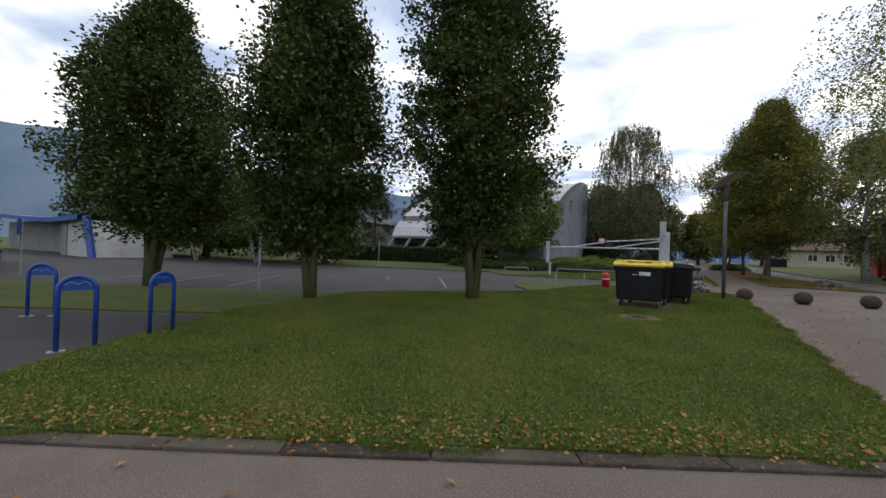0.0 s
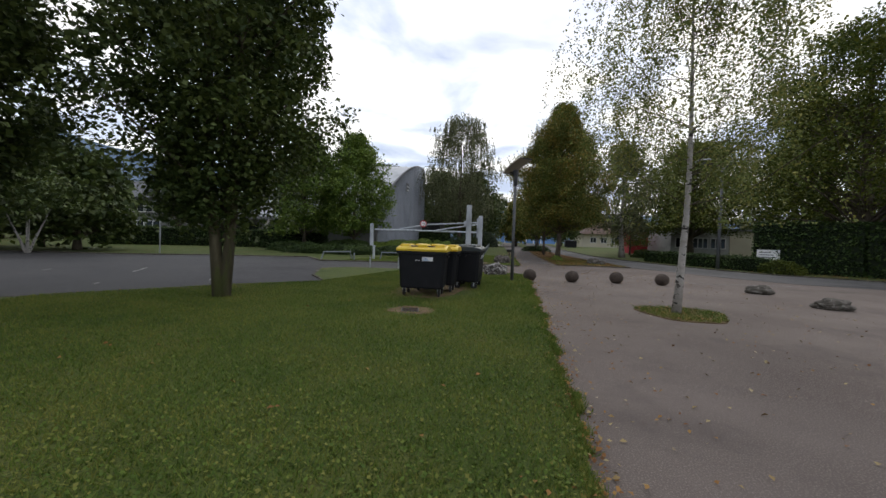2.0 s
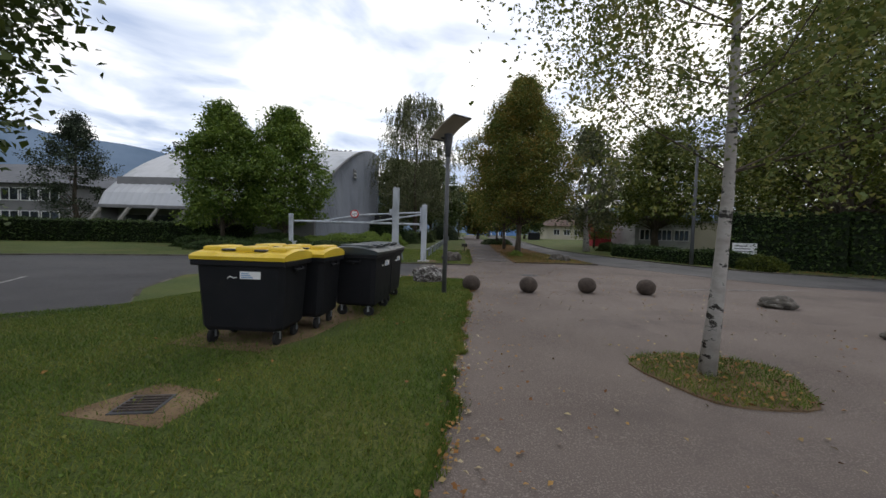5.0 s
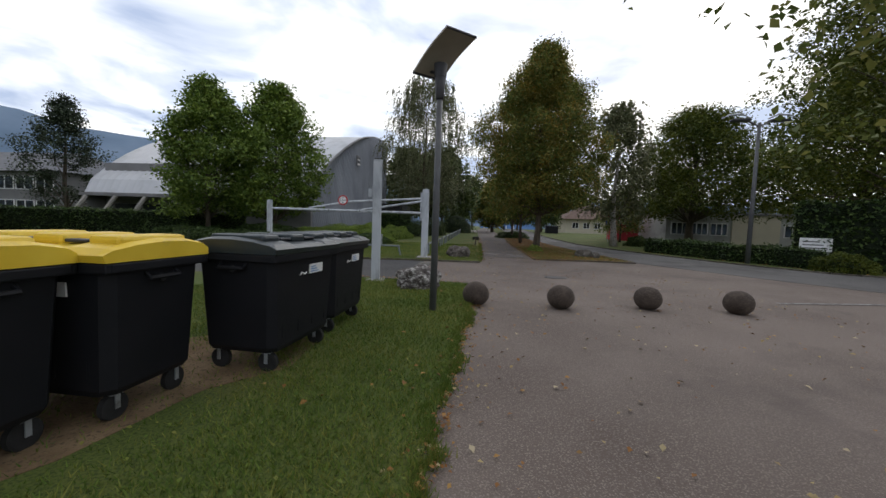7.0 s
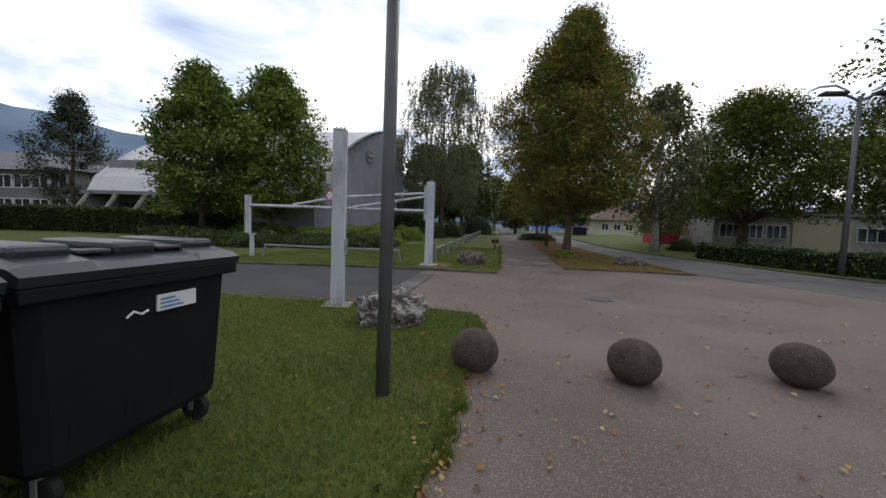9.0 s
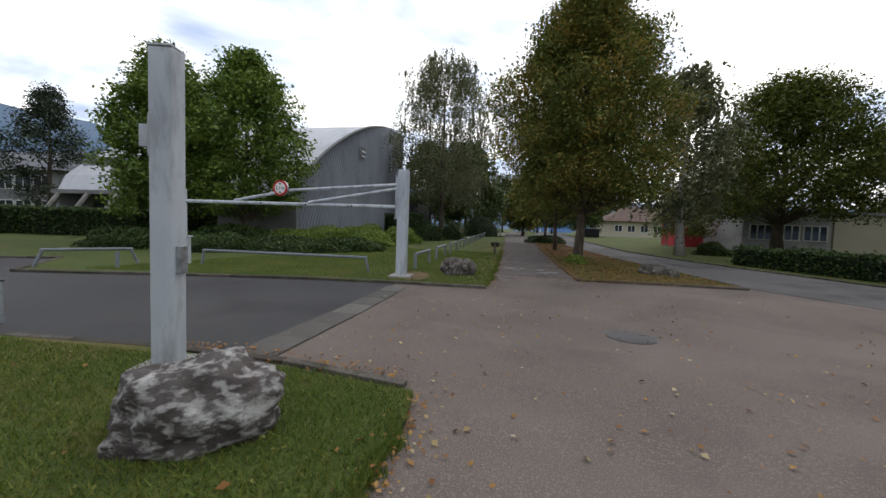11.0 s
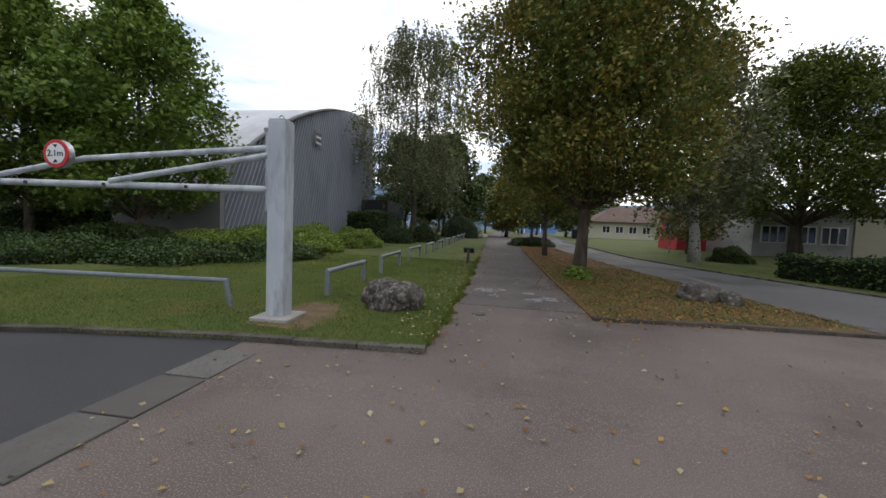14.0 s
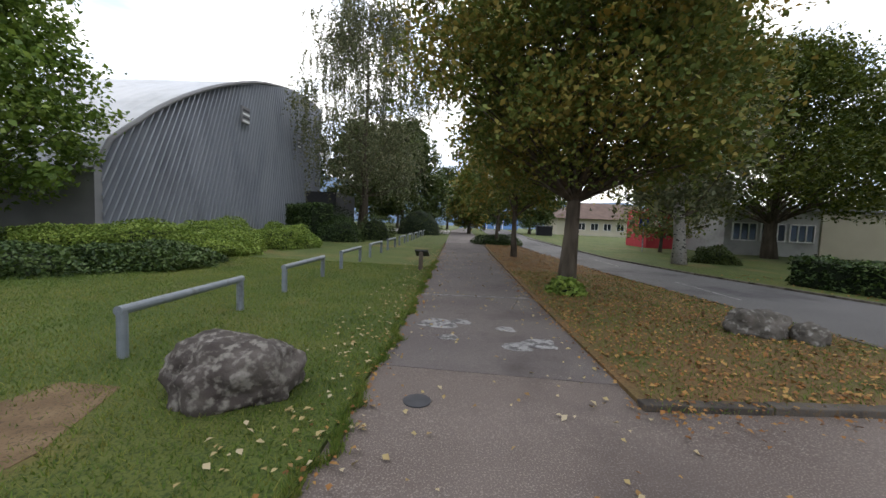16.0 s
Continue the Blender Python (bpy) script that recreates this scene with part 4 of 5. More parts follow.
def shrub(name, x, y, rx, ry, h, label, mat, leaf=0.10, n=5000, seed=0):
    t = root(name, pose(x, y, ground_z(y)), label, "shrub")
    d = RNG.normal(size=(n, 3))
    d[:, 2] = np.abs(d[:, 2])
    d /= np.linalg.norm(d, axis=1, keepdims=True)
    lump = np.array([1 + 0.28 * noise.noise((v[0] * 2 + seed, v[1] * 2, v[2] * 2)) for v in d])
    p = d * (rx, ry, h) * (lump * RNG.uniform(0.86, 1.03, n))[:, None]
    # added near-black dome, painting the shade behind the leaves
    bm = bmesh.new()
    bmesh.ops.create_icosphere(bm, subdivisions=2, radius=0.8)
    bmesh.ops.transform(bm, matrix=Matrix.Diagonal((rx, ry, h, 1)), verts=bm.verts)
    for v in bm.verts:
        v.co.z = max(v.co.z, 0)
    part("shade_core", bm, M_CORE_SHADE, t)
    quads("foliage", leaf_faces(p, leaf), mat, t)
    return t


for i, (x, y, rx, ry, h) in enumerate(((-5.4, 44.11, 1.7, 1.9, 1.15), (-6.96, 41.84, 2.0, 2.0, 1.3), (-8.73, 40.03, 2.1, 1.8, 1.15), (-6.12, 39.74, 1.8, 1.4, 0.85), (-10.61, 38.45, 2.0, 1.6, 0.9))):
    shrub("juniper_shrub", x, y, rx, ry, h, "spreading light green juniper mound on the lawn", M_LEAF_JUNIPER, n=13000, leaf=0.09, seed=i)
for i, (x, y, rx, ry, h) in enumerate(((-7.83, 34.25, 2.4, 2.2, 0.75), (-11.12, 33.17, 2.6, 2.4, 0.8), (-14.41, 32.54, 2.6, 2.2, 0.8), (-12.47, 35.96, 2.6, 1.8, 1.2), (-17.25, 34.21, 2.4, 2.0, 0.9), (-5.56, 36.28, 1.9, 1.8, 0.7))):
    shrub("groundcover_shrub", x, y, rx, ry, h, "low dark spreading shrub under the trees", M_LEAF_HEDGE, n=11000, seed=10 + i)
for i, (x, y, rx, ry, h, mt) in enumerate(((-4.5, 50.19, 1.6, 1.5, 1.7, M_LEAF_HEDGE), (-2.96, 53.73, 1.5, 1.5, 1.9, M_LEAF_DARK), (6.24, 54.58, 1.8, 1.2, 0.8, M_LEAF_HEDGE), (16.82, 46.3, 1.2, 1.0, 0.9, M_LEAF_DARK), (19.32, 29.55, 1.2, 1.0, 0.9, M_LEAF_YELLOW),
                                           (-7.55, 57.97, 2.2, 2.0, 2.6, M_NEEDLE), (-1.19, 66.82, 3, 2.5, 3.4, M_LEAF_DARK))):
    shrub("round_shrub", x, y, rx, ry, h, "rounded green shrub on the grass", mt, n=4500, seed=20 + i)
shrub("tuft_of_grass", 6.14, 35.23, 0.5, 0.45, 0.4, "tuft of long grass at the lime's foot", M_LEAF_JUNIPER, leaf=0.12, n=900, seed=40)


# ---------------------------------------------------------------- rubbish containers
def container(m, lid_mat, label, group="rubbish containers"):
    """A four-wheeled container: tapered ribbed body, domed lid, handles, castors. Front looks to -y."""
    t = root("rubbish_container", m, label, "rubbish container", group)
    w, d, h0, h1 = 1.24, 0.84, 0.21, 1.17
    bm = bmesh.new()
    rings = []
    for s, z in ((0.86, h0), (0.91, h0 + 0.05), (0.955, 0.72), (1.0, h1)):
        a, b = w / 2 * s, d / 2 * s
        c = 0.07
        ring = [(a - c, -b), (a, -b + c), (a, b - c), (a - c, b), (-a + c, b), (-a, b - c), (-a, -b + c), (-a + c, -b)]
        rings.append([bm.verts.new((x, y, z)) for x, y in ring])
    for r0, r1 in zip(rings, rings[1:]):
        for k in range(8):
            bm.faces.new((r0[k], r0[(k + 1) % 8], r1[(k + 1) % 8], r1[k]))
    bm.faces.new(rings[0][::-1])
    bm.faces.new(rings[-1])
    part("body", bm, M_BIN, t)
    bm = bmesh.new()
    for y in (-d / 2, d / 2):
        box(bm, -w / 2 - 0.03, w / 2 + 0.03, y - 0.035, y + 0.035, h1 - 0.07, h1 + 0.005, bevel=0.012)
    for x in (-w / 2, w / 2):
        box(bm, x - 0.035, x + 0.035, -d / 2, d / 2, h1 - 0.068, h1 + 0.003, bevel=0.012)
    part("rim", bm, M_BIN, t)
    # lid: shallow arch from front to back with a moulded panel
    bm = bmesh.new()
    sect = [(-0.46, 0.0), (-0.475, 0.05), (-0.41, 0.095), (-0.22, 0.135), (0.0, 0.155), (0.22, 0.15), (0.39, 0.115), (0.45, 0.06), (0.45, 0.0)]
    xs_ = [(-0.655, 0.85), (-0.60, 1.0), (-0.33, 1.02), (-0.29, 0.86), (0.29, 0.86), (0.33, 1.02), (0.60, 1.0), (0.655, 0.85)]
    g = [[bm.verts.new((x, y, h1 + 0.008 + (z * k if 0.06 < z else z))) for y, z in sect] for x, k in xs_]
    for r0, r1 in zip(g, g[1:]):
        for k in range(len(sect) - 1):
            bm.faces.new((r0[k], r1[k], r1[k + 1], r0[k + 1]))
        bm.faces.new((r0[-1], r1[-1], r1[0], r0[0]))
    bm.faces.new(g[0])
    bm.faces.new(g[-1][::-1])
    bmesh.ops.recalc_face_normals(bm, faces=bm.faces)
    lid = part("lid", bm, lid_mat, t, "yellow lid" if lid_mat is M_LIDYELLOW else "slate grey lid")
    for x in (-0.46, 0.0, 0.46):
        part("lid_moulding", boxed(x - 0.13, x + 0.13, -0.30, 0.28, h1 + 0.10, h1 + 0.185, bevel=0.03), lid_mat, lid)
    for x in (-0.23, 0.23):
        part("lid_grip", boxed(x - 0.09, x + 0.09, -0.30, -0.20, h1 + 0.125, h1 + 0.15, bevel=0.01), M_DARK, lid)
    for x in (-0.45, 0.45):
        part("hinge", tubed([(x - 0.08, 0.462, h1 + 0.03), (x + 0.08, 0.462, h1 + 0.03)], 0.03, 8), M_DARK, lid)
    for sx in (-1, 1):
        part("side_handle", tubed([(sx * 0.60, -0.13, h1 - 0.08), (sx * 0.655, -0.13, h1 - 0.13), (sx * 0.655, 0.13, h1 - 0.13), (sx * 0.60, 0.13, h1 - 0.08)], 0.018, 6), M_BIN, t)
        part("trunnion", tubed([(sx * 0.58, 0.0, h1 - 0.14), (sx * 0.64, 0.0, h1 - 0.14)], 0.03, 8), M_DARK, t)
        for sy in (-1, 1):
            x, y = sx * 0.46, sy * 0.26
            bm = bmesh.new()
            box(bm, x - 0.045, x + 0.045, y - 0.045, y + 0.045, h0 - 0.015, h0 + 0.004)
            box(bm, x - 0.045, x - 0.036, y - 0.018, y + 0.018, 0.09, h0 - 0.015)
            box(bm, x + 0.036, x + 0.045, y - 0.018, y + 0.018, 0.09, h0 - 0.015)
            castor = part("castor", bm, M_GALV, t, "galvanised castor fork")
            part("wheel", tubed([(x - 0.028, y, 0.1), (x - 0.022, y, 0.1), (x + 0.022, y, 0.1), (x + 0.028, y, 0.1)], [0.085, 0.1, 0.1, 0.085], 16), M_RUBBER, castor)
    for k in range(4):
        x = -0.42 + 0.28 * k
        part("rib", boxed(x - 0.012, x + 0.012, -0.392, -0.36, 0.34, 0.52, bevel=0.004), M_BIN, t)
    lab = part("label_plate", boxed(0.02, 0.30, -0.424, -0.40, 0.93, 1.03), M_WHITE, t, "white printed label")
    for k in range(3):
        part("print_bar", boxed(0.04, 0.20 - 0.03 * k, -0.428, -0.424, 0.945 + 0.026 * k, 0.957 + 0.026 * k), M_BLUEPALE, lab)
    part("stamp", tubed([(-0.16, -0.412, 0.93), (-0.12, -0.414, 0.96), (-0.07, -0.412, 0.935), (-0.03, -0.413, 0.95)], 0.008, 5), M_WHITE, t, "white stamped mark")
    return t


container(pose(-0.69, 12.40, 0.128, 0, 0, 1), M_LIDYELLOW, "charcoal wheeled container with yellow lid on the lawn")
container(pose(-0.50, 13.34, 0.128, 0, 0, -1), M_LIDYELLOW, "charcoal wheeled container with yellow lid behind its twin")
container(pose(0.32, 14.57, 0.128, 0, 0, 86), M_LIDGREY, "charcoal wheeled container with slate lid turned to the path")
container(pose(0.31, 15.93, 0.128, 0, 0, 89), M_LIDGREY, "charcoal wheeled container with slate lid beside the lamp")

# small red litter bin behind the containers
rb = root("litter_bin", pose(-2.4, 18.6, 0.12), "small red litter bin with rounded top", "litter bin")
bm = bmesh.new()
tube(bm, [(0, 0, 0), (0, 0, 0.55), (0, 0, 0.66), (0, 0, 0.72)], [0.16, 0.18, 0.15, 0.05], 14)
part("body", bm, M_RED, rb, smooth=True)
part("band", tubed([(0, 0, 0.40), (0, 0, 0.44)], 0.185, 14), M_WHITE, rb, "pale band")

# lawn drain by the containers
dr = root("lawn_drain", pose(-0.55, 10.36, ground_z(10.26) + 0.046, 0, 0, 12), "rusty square drain grate set in bare soil", "drain")
part("frame", boxed(-0.19, 0.19, -0.19, 0.19, -0.03, 0.012, bevel=0.005), M_DARK, dr)
for k in range(6):
    part("bar", boxed(-0.16, 0.16, -0.15 + 0.055 * k, -0.125 + 0.055 * k, 0.012, 0.022), M_BALL, dr)


# ---------------------------------------------------------------- bollards and boulders
def lumpy(bm, amount, freq, seed, flat=None):
    for v in bm.verts:
        n_ = v.co.normalized()
        v.co += n_ * amount * (noise.noise(v.co * freq + Vector((seed, 0, 0))) + 0.5 * noise.noise(v.co * freq * 2.7 + Vector((0, seed, 0))))
        if flat is not None and v.co.z < flat:
            v.co.z = flat + (v.co.z - flat) * 0.1


bm = bmesh.new()
bmesh.ops.create_uvsphere(bm, u_segments=36, v_segments=20, radius=0.26)
lumpy(bm, 0.006, 7, 2)
for v in bm.verts:
    v.co.z = v.co.z * 0.92 + 0.22
first = part("ball_bollard", bm, M_BALL, smooth=True)
tagged(first, "rough brown concrete ball bollard on the asphalt", "bollard", "row of ball bollards")
BALLS = [(2.54, 18.0), (4.2, 18.1), (5.99, 18.48), (7.71, 18.5)]
first.matrix_basis = pose(*BALLS[0], 0.085)
for i, (x, y) in enumerate(BALLS[1:]):
    copy_thing(first, pose(x, y, 0.085, 0, 0, 70 * (i + 1)))


def boulder(x, y, sx, sy, sz, mat, label, seed, turn=0.0, sink=0.35):
    bm = bmesh.new()
    bmesh.ops.create_icosphere(bm, subdivisions=5, radius=1.0)
    for v in bm.verts:
        p = v.co.copy()
        cell = noise.voronoi(p * 0.9 + Vector((seed * 3.1, seed, 0)))[0]
        v.co = p * (0.92 + 0.32 * (cell[1] - cell[0]) - 0.12 + 0.20 * noise.noise(p * 1.5 + Vector((seed, 0, 0))) + 0.07 * noise.noise(p * 4.5) + 0.03 * noise.noise(p * 11))
        v.co = Vector((v.co.x * sx, v.co.y * sy, v.co.z * sz))
    ob = part("boulder", bm, mat, smooth=True)
    ob.matrix_basis = pose(x, y, ground_z(y) + 0.04 + sz * (1 - 2 * sink) * 0.9, 0, 0, turn)
    return tagged(ob, label, "boulder")


boulder(1.12, 19.45, 0.64, 0.46, 0.43, M_ROCKWHITE, "large whitish lichen-covered boulder on the lawn corner", 3, turn=30, sink=0.28)
boulder(1.55, 29.3, 0.66, 0.46, 0.42, M_ROCK, "grey and white boulder beside the footpath", 9, turn=20, sink=0.25)
boulder(8.4, 32.35, 0.52, 0.34, 0.34, M_ROCKDARK, "dark boulder on the leafy strip", 5, turn=-10, sink=0.3)
boulder(8.98, 32.05, 0.28, 0.24, 0.24, M_ROCKDARK, "small dark stone leaning on the boulder", 6, sink=0.3)
boulder(10.32, 17.12, 0.50, 0.34, 0.20, M_ROCKDARK, "flat brownish boulder on the asphalt", 11, sink=0.3)
boulder(10.22, 14.07, 0.50, 0.34, 0.20, M_ROCKDARK, "flat brownish boulder near the birch", 12, sink=0.3)


# ---------------------------------------------------------------- lamps
lamp = root("street_lamp", pose(1.8, 17.1, 0.12), "grey pole lamp with a tilted taupe panel", "street lamp")
part("pole", tubed([(0, 0, -0.05), (0, 0, 2.0), (0, 0, 3.65)], [0.062, 0.058, 0.052], 16), M_POLE, lamp, smooth=True)
part("head", tubed([(0, 0, 3.63), (0, 0, 3.67), (0, 0, 4.22), (0, 0, 4.00)], [0.06, 0.07, 0.115, 0.10], 16), M_DARK, lamp, "dark conical lamp head", smooth=True)
part("arm", tubed([(0, 0, 3.99), (-0.1, 0.1, 4.13), (-0.2, 0.22, 4.19)], 0.028, 8), M_DARK, lamp)
A, B, C, D = Vector((0.13, -0.46, 4.59)), Vector((0.585, -0.10, 4.59)), Vector((-0.48, 0.08, 4.12)), Vector((-0.03, 0.44, 4.12))
bm = bmesh.new()
grid = []
nrm = (B - A).cross(C - A).normalized()
for k in range(9):
    f = k / 8
    l, r = C.lerp(A, f), D.lerp(B, f)
    bow = nrm * 0.05 * math.sin(math.pi * f)
    grid.append([bm.verts.new(p + bow + o) for p, o in ((l, nrm * 0), (r, nrm * 0), (r, nrm * 0.035), (l, nrm * 0.035))])
for g0, g1 in zip(grid, grid[1:]):
    for k in range(4):
        bm.faces.new((g0[k], g0[(k + 1) % 4], g1[(k + 1) % 4], g1[k]))
bm.faces.new(grid[0])
bm.faces.new(grid[-1][::-1])
bmesh.ops.recalc_face_normals(bm, faces=bm.faces)
panel = part("panel", bm, M_PANEL, lamp, "bowed taupe panel")
part("panel_edge", tubed([C + nrm * 0.017, D + nrm * 0.017], 0.03, 6), M_DARK, panel)
part("panel_edge", tubed([A + nrm * 0.017, B + nrm * 0.017], 0.022, 6), M_DARK, panel)

lamp2 = root("street_lamp", pose(17.0, 32.3, ground_z(34.2)), "tall grey pole lamp with two curved heads", "street lamp")
part("pole", tubed([(0, 0, 0), (0, 0, 3.5), (0, 0, 7.5)], [0.12, 0.10, 0.08], 12), M_POLE, lamp2, smooth=True)
for s in (-1, 1):
    arm = part("arm", tubed([(0, 0, 7.3), (s * 0.5, 0, 7.55), (s * 1.0, 0, 7.62)], 0.05, 8), M_POLE, lamp2)
    part("lamp_head", boxed(min(s * 0.5, s * 1.4), max(s * 0.5, s * 1.4), -0.2, 0.2, 7.55, 7.68, bevel=0.04), M_DARK, lamp2, "flat dark lamp head")
    part("reflector", tubed([(s * 0.4, 0, 7.7), (s * 0.9, 0, 7.95), (s * 1.5, 0, 7.9), (s * 1.9, 0, 7.7)], [0.03, 0.05, 0.05, 0.02], 6), M_GALV, lamp2, "curved pale reflector")


# ---------------------------------------------------------------- height barrier
def text_mesh(body, size, mat, parent, m, label=""):
    cu = bpy.data.curves.new("text", "FONT")
    cu.body, cu.size, cu.align_x, cu.align_y, cu.extrude = body, size, "CENTER", "CENTER", 0.003
    tmp = bpy.data.objects.new("text", cu)
    me = bpy.data.meshes.new_from_object(tmp)
    bpy.data.objects.remove(tmp)
    me.materials.clear()
    me.materials.append(mat)
    ob = new("lettering", me)
    ob.parent = parent
    ob.matrix_basis = m
    return tagged(ob, label)


gz2 = ground_z(28.0) + 0.045
gate = root("height_barrier", pose(-0.03, 27.98, gz2, 0, 0, 2.5), "pale grey steel height barrier with swinging bar", "height barrier")
part("base_plate", boxed(-0.32, 0.32, -0.32, 0.32, -0.05, 0.055, bevel=0.015), M_CONC, gate, "concrete footing")
part("post", boxed(-0.145, 0.145, -0.145, 0.145, 0.05, 3.15, bevel=0.012), M_GANTRY, gate)
part("cap", boxed(-0.135, 0.135, -0.135, 0.135, 3.15, 3.18, bevel=0.008), M_GANTRY, gate)
part("lifting_eye", tubed([(-0.03, 0, 3.17), (-0.04, 0, 3.23), (0, 0, 3.26), (0.04, 0, 3.23), (0.03, 0, 3.17)], 0.012, 6), M_GALV, gate)
part("hinge_tube", tubed([(-0.20, 0, 1.78), (-0.20, 0, 3.0)], 0.055, 12), M_GANTRY, gate)
for z in (1.75, 3.02):
    part("hinge_bracket", boxed(-0.26, -0.1, -0.07, 0.07, z - 0.03, z + 0.03, bevel=0.006), M_GALV, gate)
part("hinge_pin", tubed([(-0.2, 0, 1.6), (-0.2, 0, 1.75)], 0.03, 8), M_DARK, gate)
part("bar", tubed([(-7.35, 0, 2.08), (-0.2, 0, 2.08)], 0.058, 12), M_GANTRY, gate, "long horizontal bar")
part("brace", tubed([(-0.2, 0.03, 2.75), (-3.6, 0.06, 2.52), (-5.6, 0.06, 2.15)], 0.048, 10), M_GANTRY, gate)
part("brace", tubed([(-0.2, -0.03, 2.62), (-3.0, -0.04, 2.14)], 0.048, 10), M_GANTRY, gate)
for x in (-1.6, -3.1, -4.6):
    part("bolt", tubed([(x, -0.075, 2.08), (x, -0.05, 2.08)], 0.03, 8), M_DARK, gate)
disc = part("limit_sign", tubed([(-3.9, -0.14, 2.56), (-3.9, -0.12, 2.56)], 0.235, 32), M_RED, gate, "round red-rimmed height limit sign")
part("disc_face", tubed([(-3.9, -0.146, 2.56), (-3.9, -0.139, 2.56)], 0.175, 32), M_WHITE, disc)
part("sign_shell", tubed([(-3.9, -0.119, 2.56), (-3.9, -0.03, 2.56)], 0.235, 32), M_GALV, disc)
text_mesh("2.1m", 0.155, M_BLACK, disc, pose(-3.9, -0.150, 2.56, 90), "black numerals")
for s in (1, -1):
    bm = bmesh.new()
    v = [bm.verts.new(p) for p in ((-3.95, -0.1485, 2.56 + s * 0.15), (-3.85, -0.1485, 2.56 + s * 0.15), (-3.9, -0.1485, 2.56 + s * 0.09))]
    w = [bm.verts.new(p.co + Vector((0, 0.002, 0))) for p in v]
    bm.faces.new(v)
    bm.faces.new(w[::-1])
    for k in range(3):
        bm.faces.new((v[k], v[(k + 1) % 3], w[(k + 1) % 3], w[k]))
    part("arrow", bm, M_BLACK, disc)

rest = root("bar_rest_post", pose(-7.46, 27.85, gz2 - 0.01, 0, 0, 2.5), "pale grey post on which the barrier bar rests", "post")
part("post", boxed(-0.07, 0.07, -0.06, 0.06, 0, 0.92, bevel=0.008), M_GANTRY, rest)
part("plate", boxed(-0.12, 0.12, -0.1, 0.1, 0.9, 0.95, bevel=0.008), M_GANTRY, rest)
part("hanger", boxed(-0.30, -0.06, -0.05, 0.05, 0.96, 2.5, bevel=0.008), M_GANTRY, rest, "upright steel plate holding the bar end")

latch = root("gate_post", pose(-0.2, 20.44, 0.03, 0, 0, 14), "tall pale grey steel box post with streaked paint", "post")
part("post", boxed(-0.115, 0.115, -0.105, 0.105, -0.03, 3.24, bevel=0.014), M_GANTRY, latch)
part("cap", boxed(-0.115, 0.115, -0.115, 0.105, 3.24, 3.265, bevel=0.006), M_GANTRY, latch)
part("base_plate", boxed(-0.26, 0.26, -0.26, 0.26, -0.05, 0.085, bevel=0.015), M_CONC, latch, "concrete footing")
part("side_bracket", boxed(-0.23, -0.115, -0.07, 0.07, 2.28, 2.5, bevel=0.006), M_GANTRY, latch)
part("side_plate", boxed(-0.13, -0.114, -0.09, 0.09, 2.2, 2.58), M_GANTRY, latch)
part("catch", boxed(0.114, 0.16, -0.06, 0.06, 1.02, 1.3, bevel=0.006), M_GALV, latch, "steel catch")
for k in range(3):
    part("cap_bolt", tubed([(-0.07 + 0.07 * k, 0, 3.26), (-0.07 + 0.07 * k, 0, 3.32)], 0.01, 6), M_BALL, latch)


# ---------------------------------------------------------------- rails and hoops
def pipe_rail(m, length, h, label, r=0.045, group="", lean=0.12):
    t = root("pipe_barrier", m, label, "barrier", group)
    part("rail", tubed([(-0.03, 0, h), (length + 0.03, 0, h)], r, 12), M_RAIL, t, smooth=False)
    for x, s in ((0.02, -1), (length - 0.02, 1)):
        part("leg", tubed([(x + s * lean, 0, -0.05), (x, 0, h)], r, 12), M_RAIL, t)
    return t


pipe_rail(pose(-6.93, 27.95, gz2 - 0.03, 0, 0, 5), 5.6, 0.5, "long low grey pipe rail on the grass")
for k in range(10):
    y = 29.86 + 3.76 * k
    pipe_rail(pose(-0.11 - 0.03 * k, y, ground_z(y) + 0.04, 0, math.degrees(-math.atan(0.0121)), 90.2), 2.2, 0.53, "grey-blue tubular hoop barrier on the lawn", r=0.055, group="row of hoop barriers", lean=0.0)
pipe_rail(pose(-10.08, 25.54, 0.04, 0, 0, 55), 2.0, 0.5, "bent grey pipe barrier at the car park corner", lean=0.2)
st = root("short_post", pose(-8.24, 26.2, 0.04), "short grey steel post on the grass", "post")
part("post", tubed([(0, 0, 0), (0, 0, 0.5)], 0.05, 10), M_RAIL, st)
for x, y, h in ((-12.07, 7.79, 2.0), (-20.68, 23.92, 2.4), (-5.29, 21.07, 0.6), (-3.79, 21.15, 0.6)):
    p = root("thin_post", pose(x, y, 0.03), "thin pale steel post at the lawn's edge", "post")
    part("post", tubed([(0, 0, 0), (0, 0, h)], 0.04, 8), M_GALV, p)
    part("post_cap", tubed([(0, 0, h), (0, 0, h + 0.03)], 0.05, 8), M_DARK, p)

# information lectern by the footpath
lec = root("info_lectern", pose(2.22, 38.0, ground_z(36.8) + 0.04, 0, 0, 90), "small slanted wooden information board", "sign")
for s in (0.0, 0.35):
    part("leg", boxed(-0.04 + s, 0.02 + s, -0.05, 0.05, 0, 0.62, m=pose(0, 0, 0, 0, 9, 0)), M_BARK, lec)
part("board", boxed(-0.10, 0.42, -0.22, 0.22, 0.62, 0.67, m=pose(0.12, 0, 0.02, 0, 24, 0)), M_DARK, lec, "dark slanted panel")
part("sheet", boxed(-0.06, 0.38, -0.18, 0.18, 0.671, 0.677, m=pose(0.12, 0, 0.02, 0, 24, 0)), M_BLUEPALE, lec, "pale printed sheet")


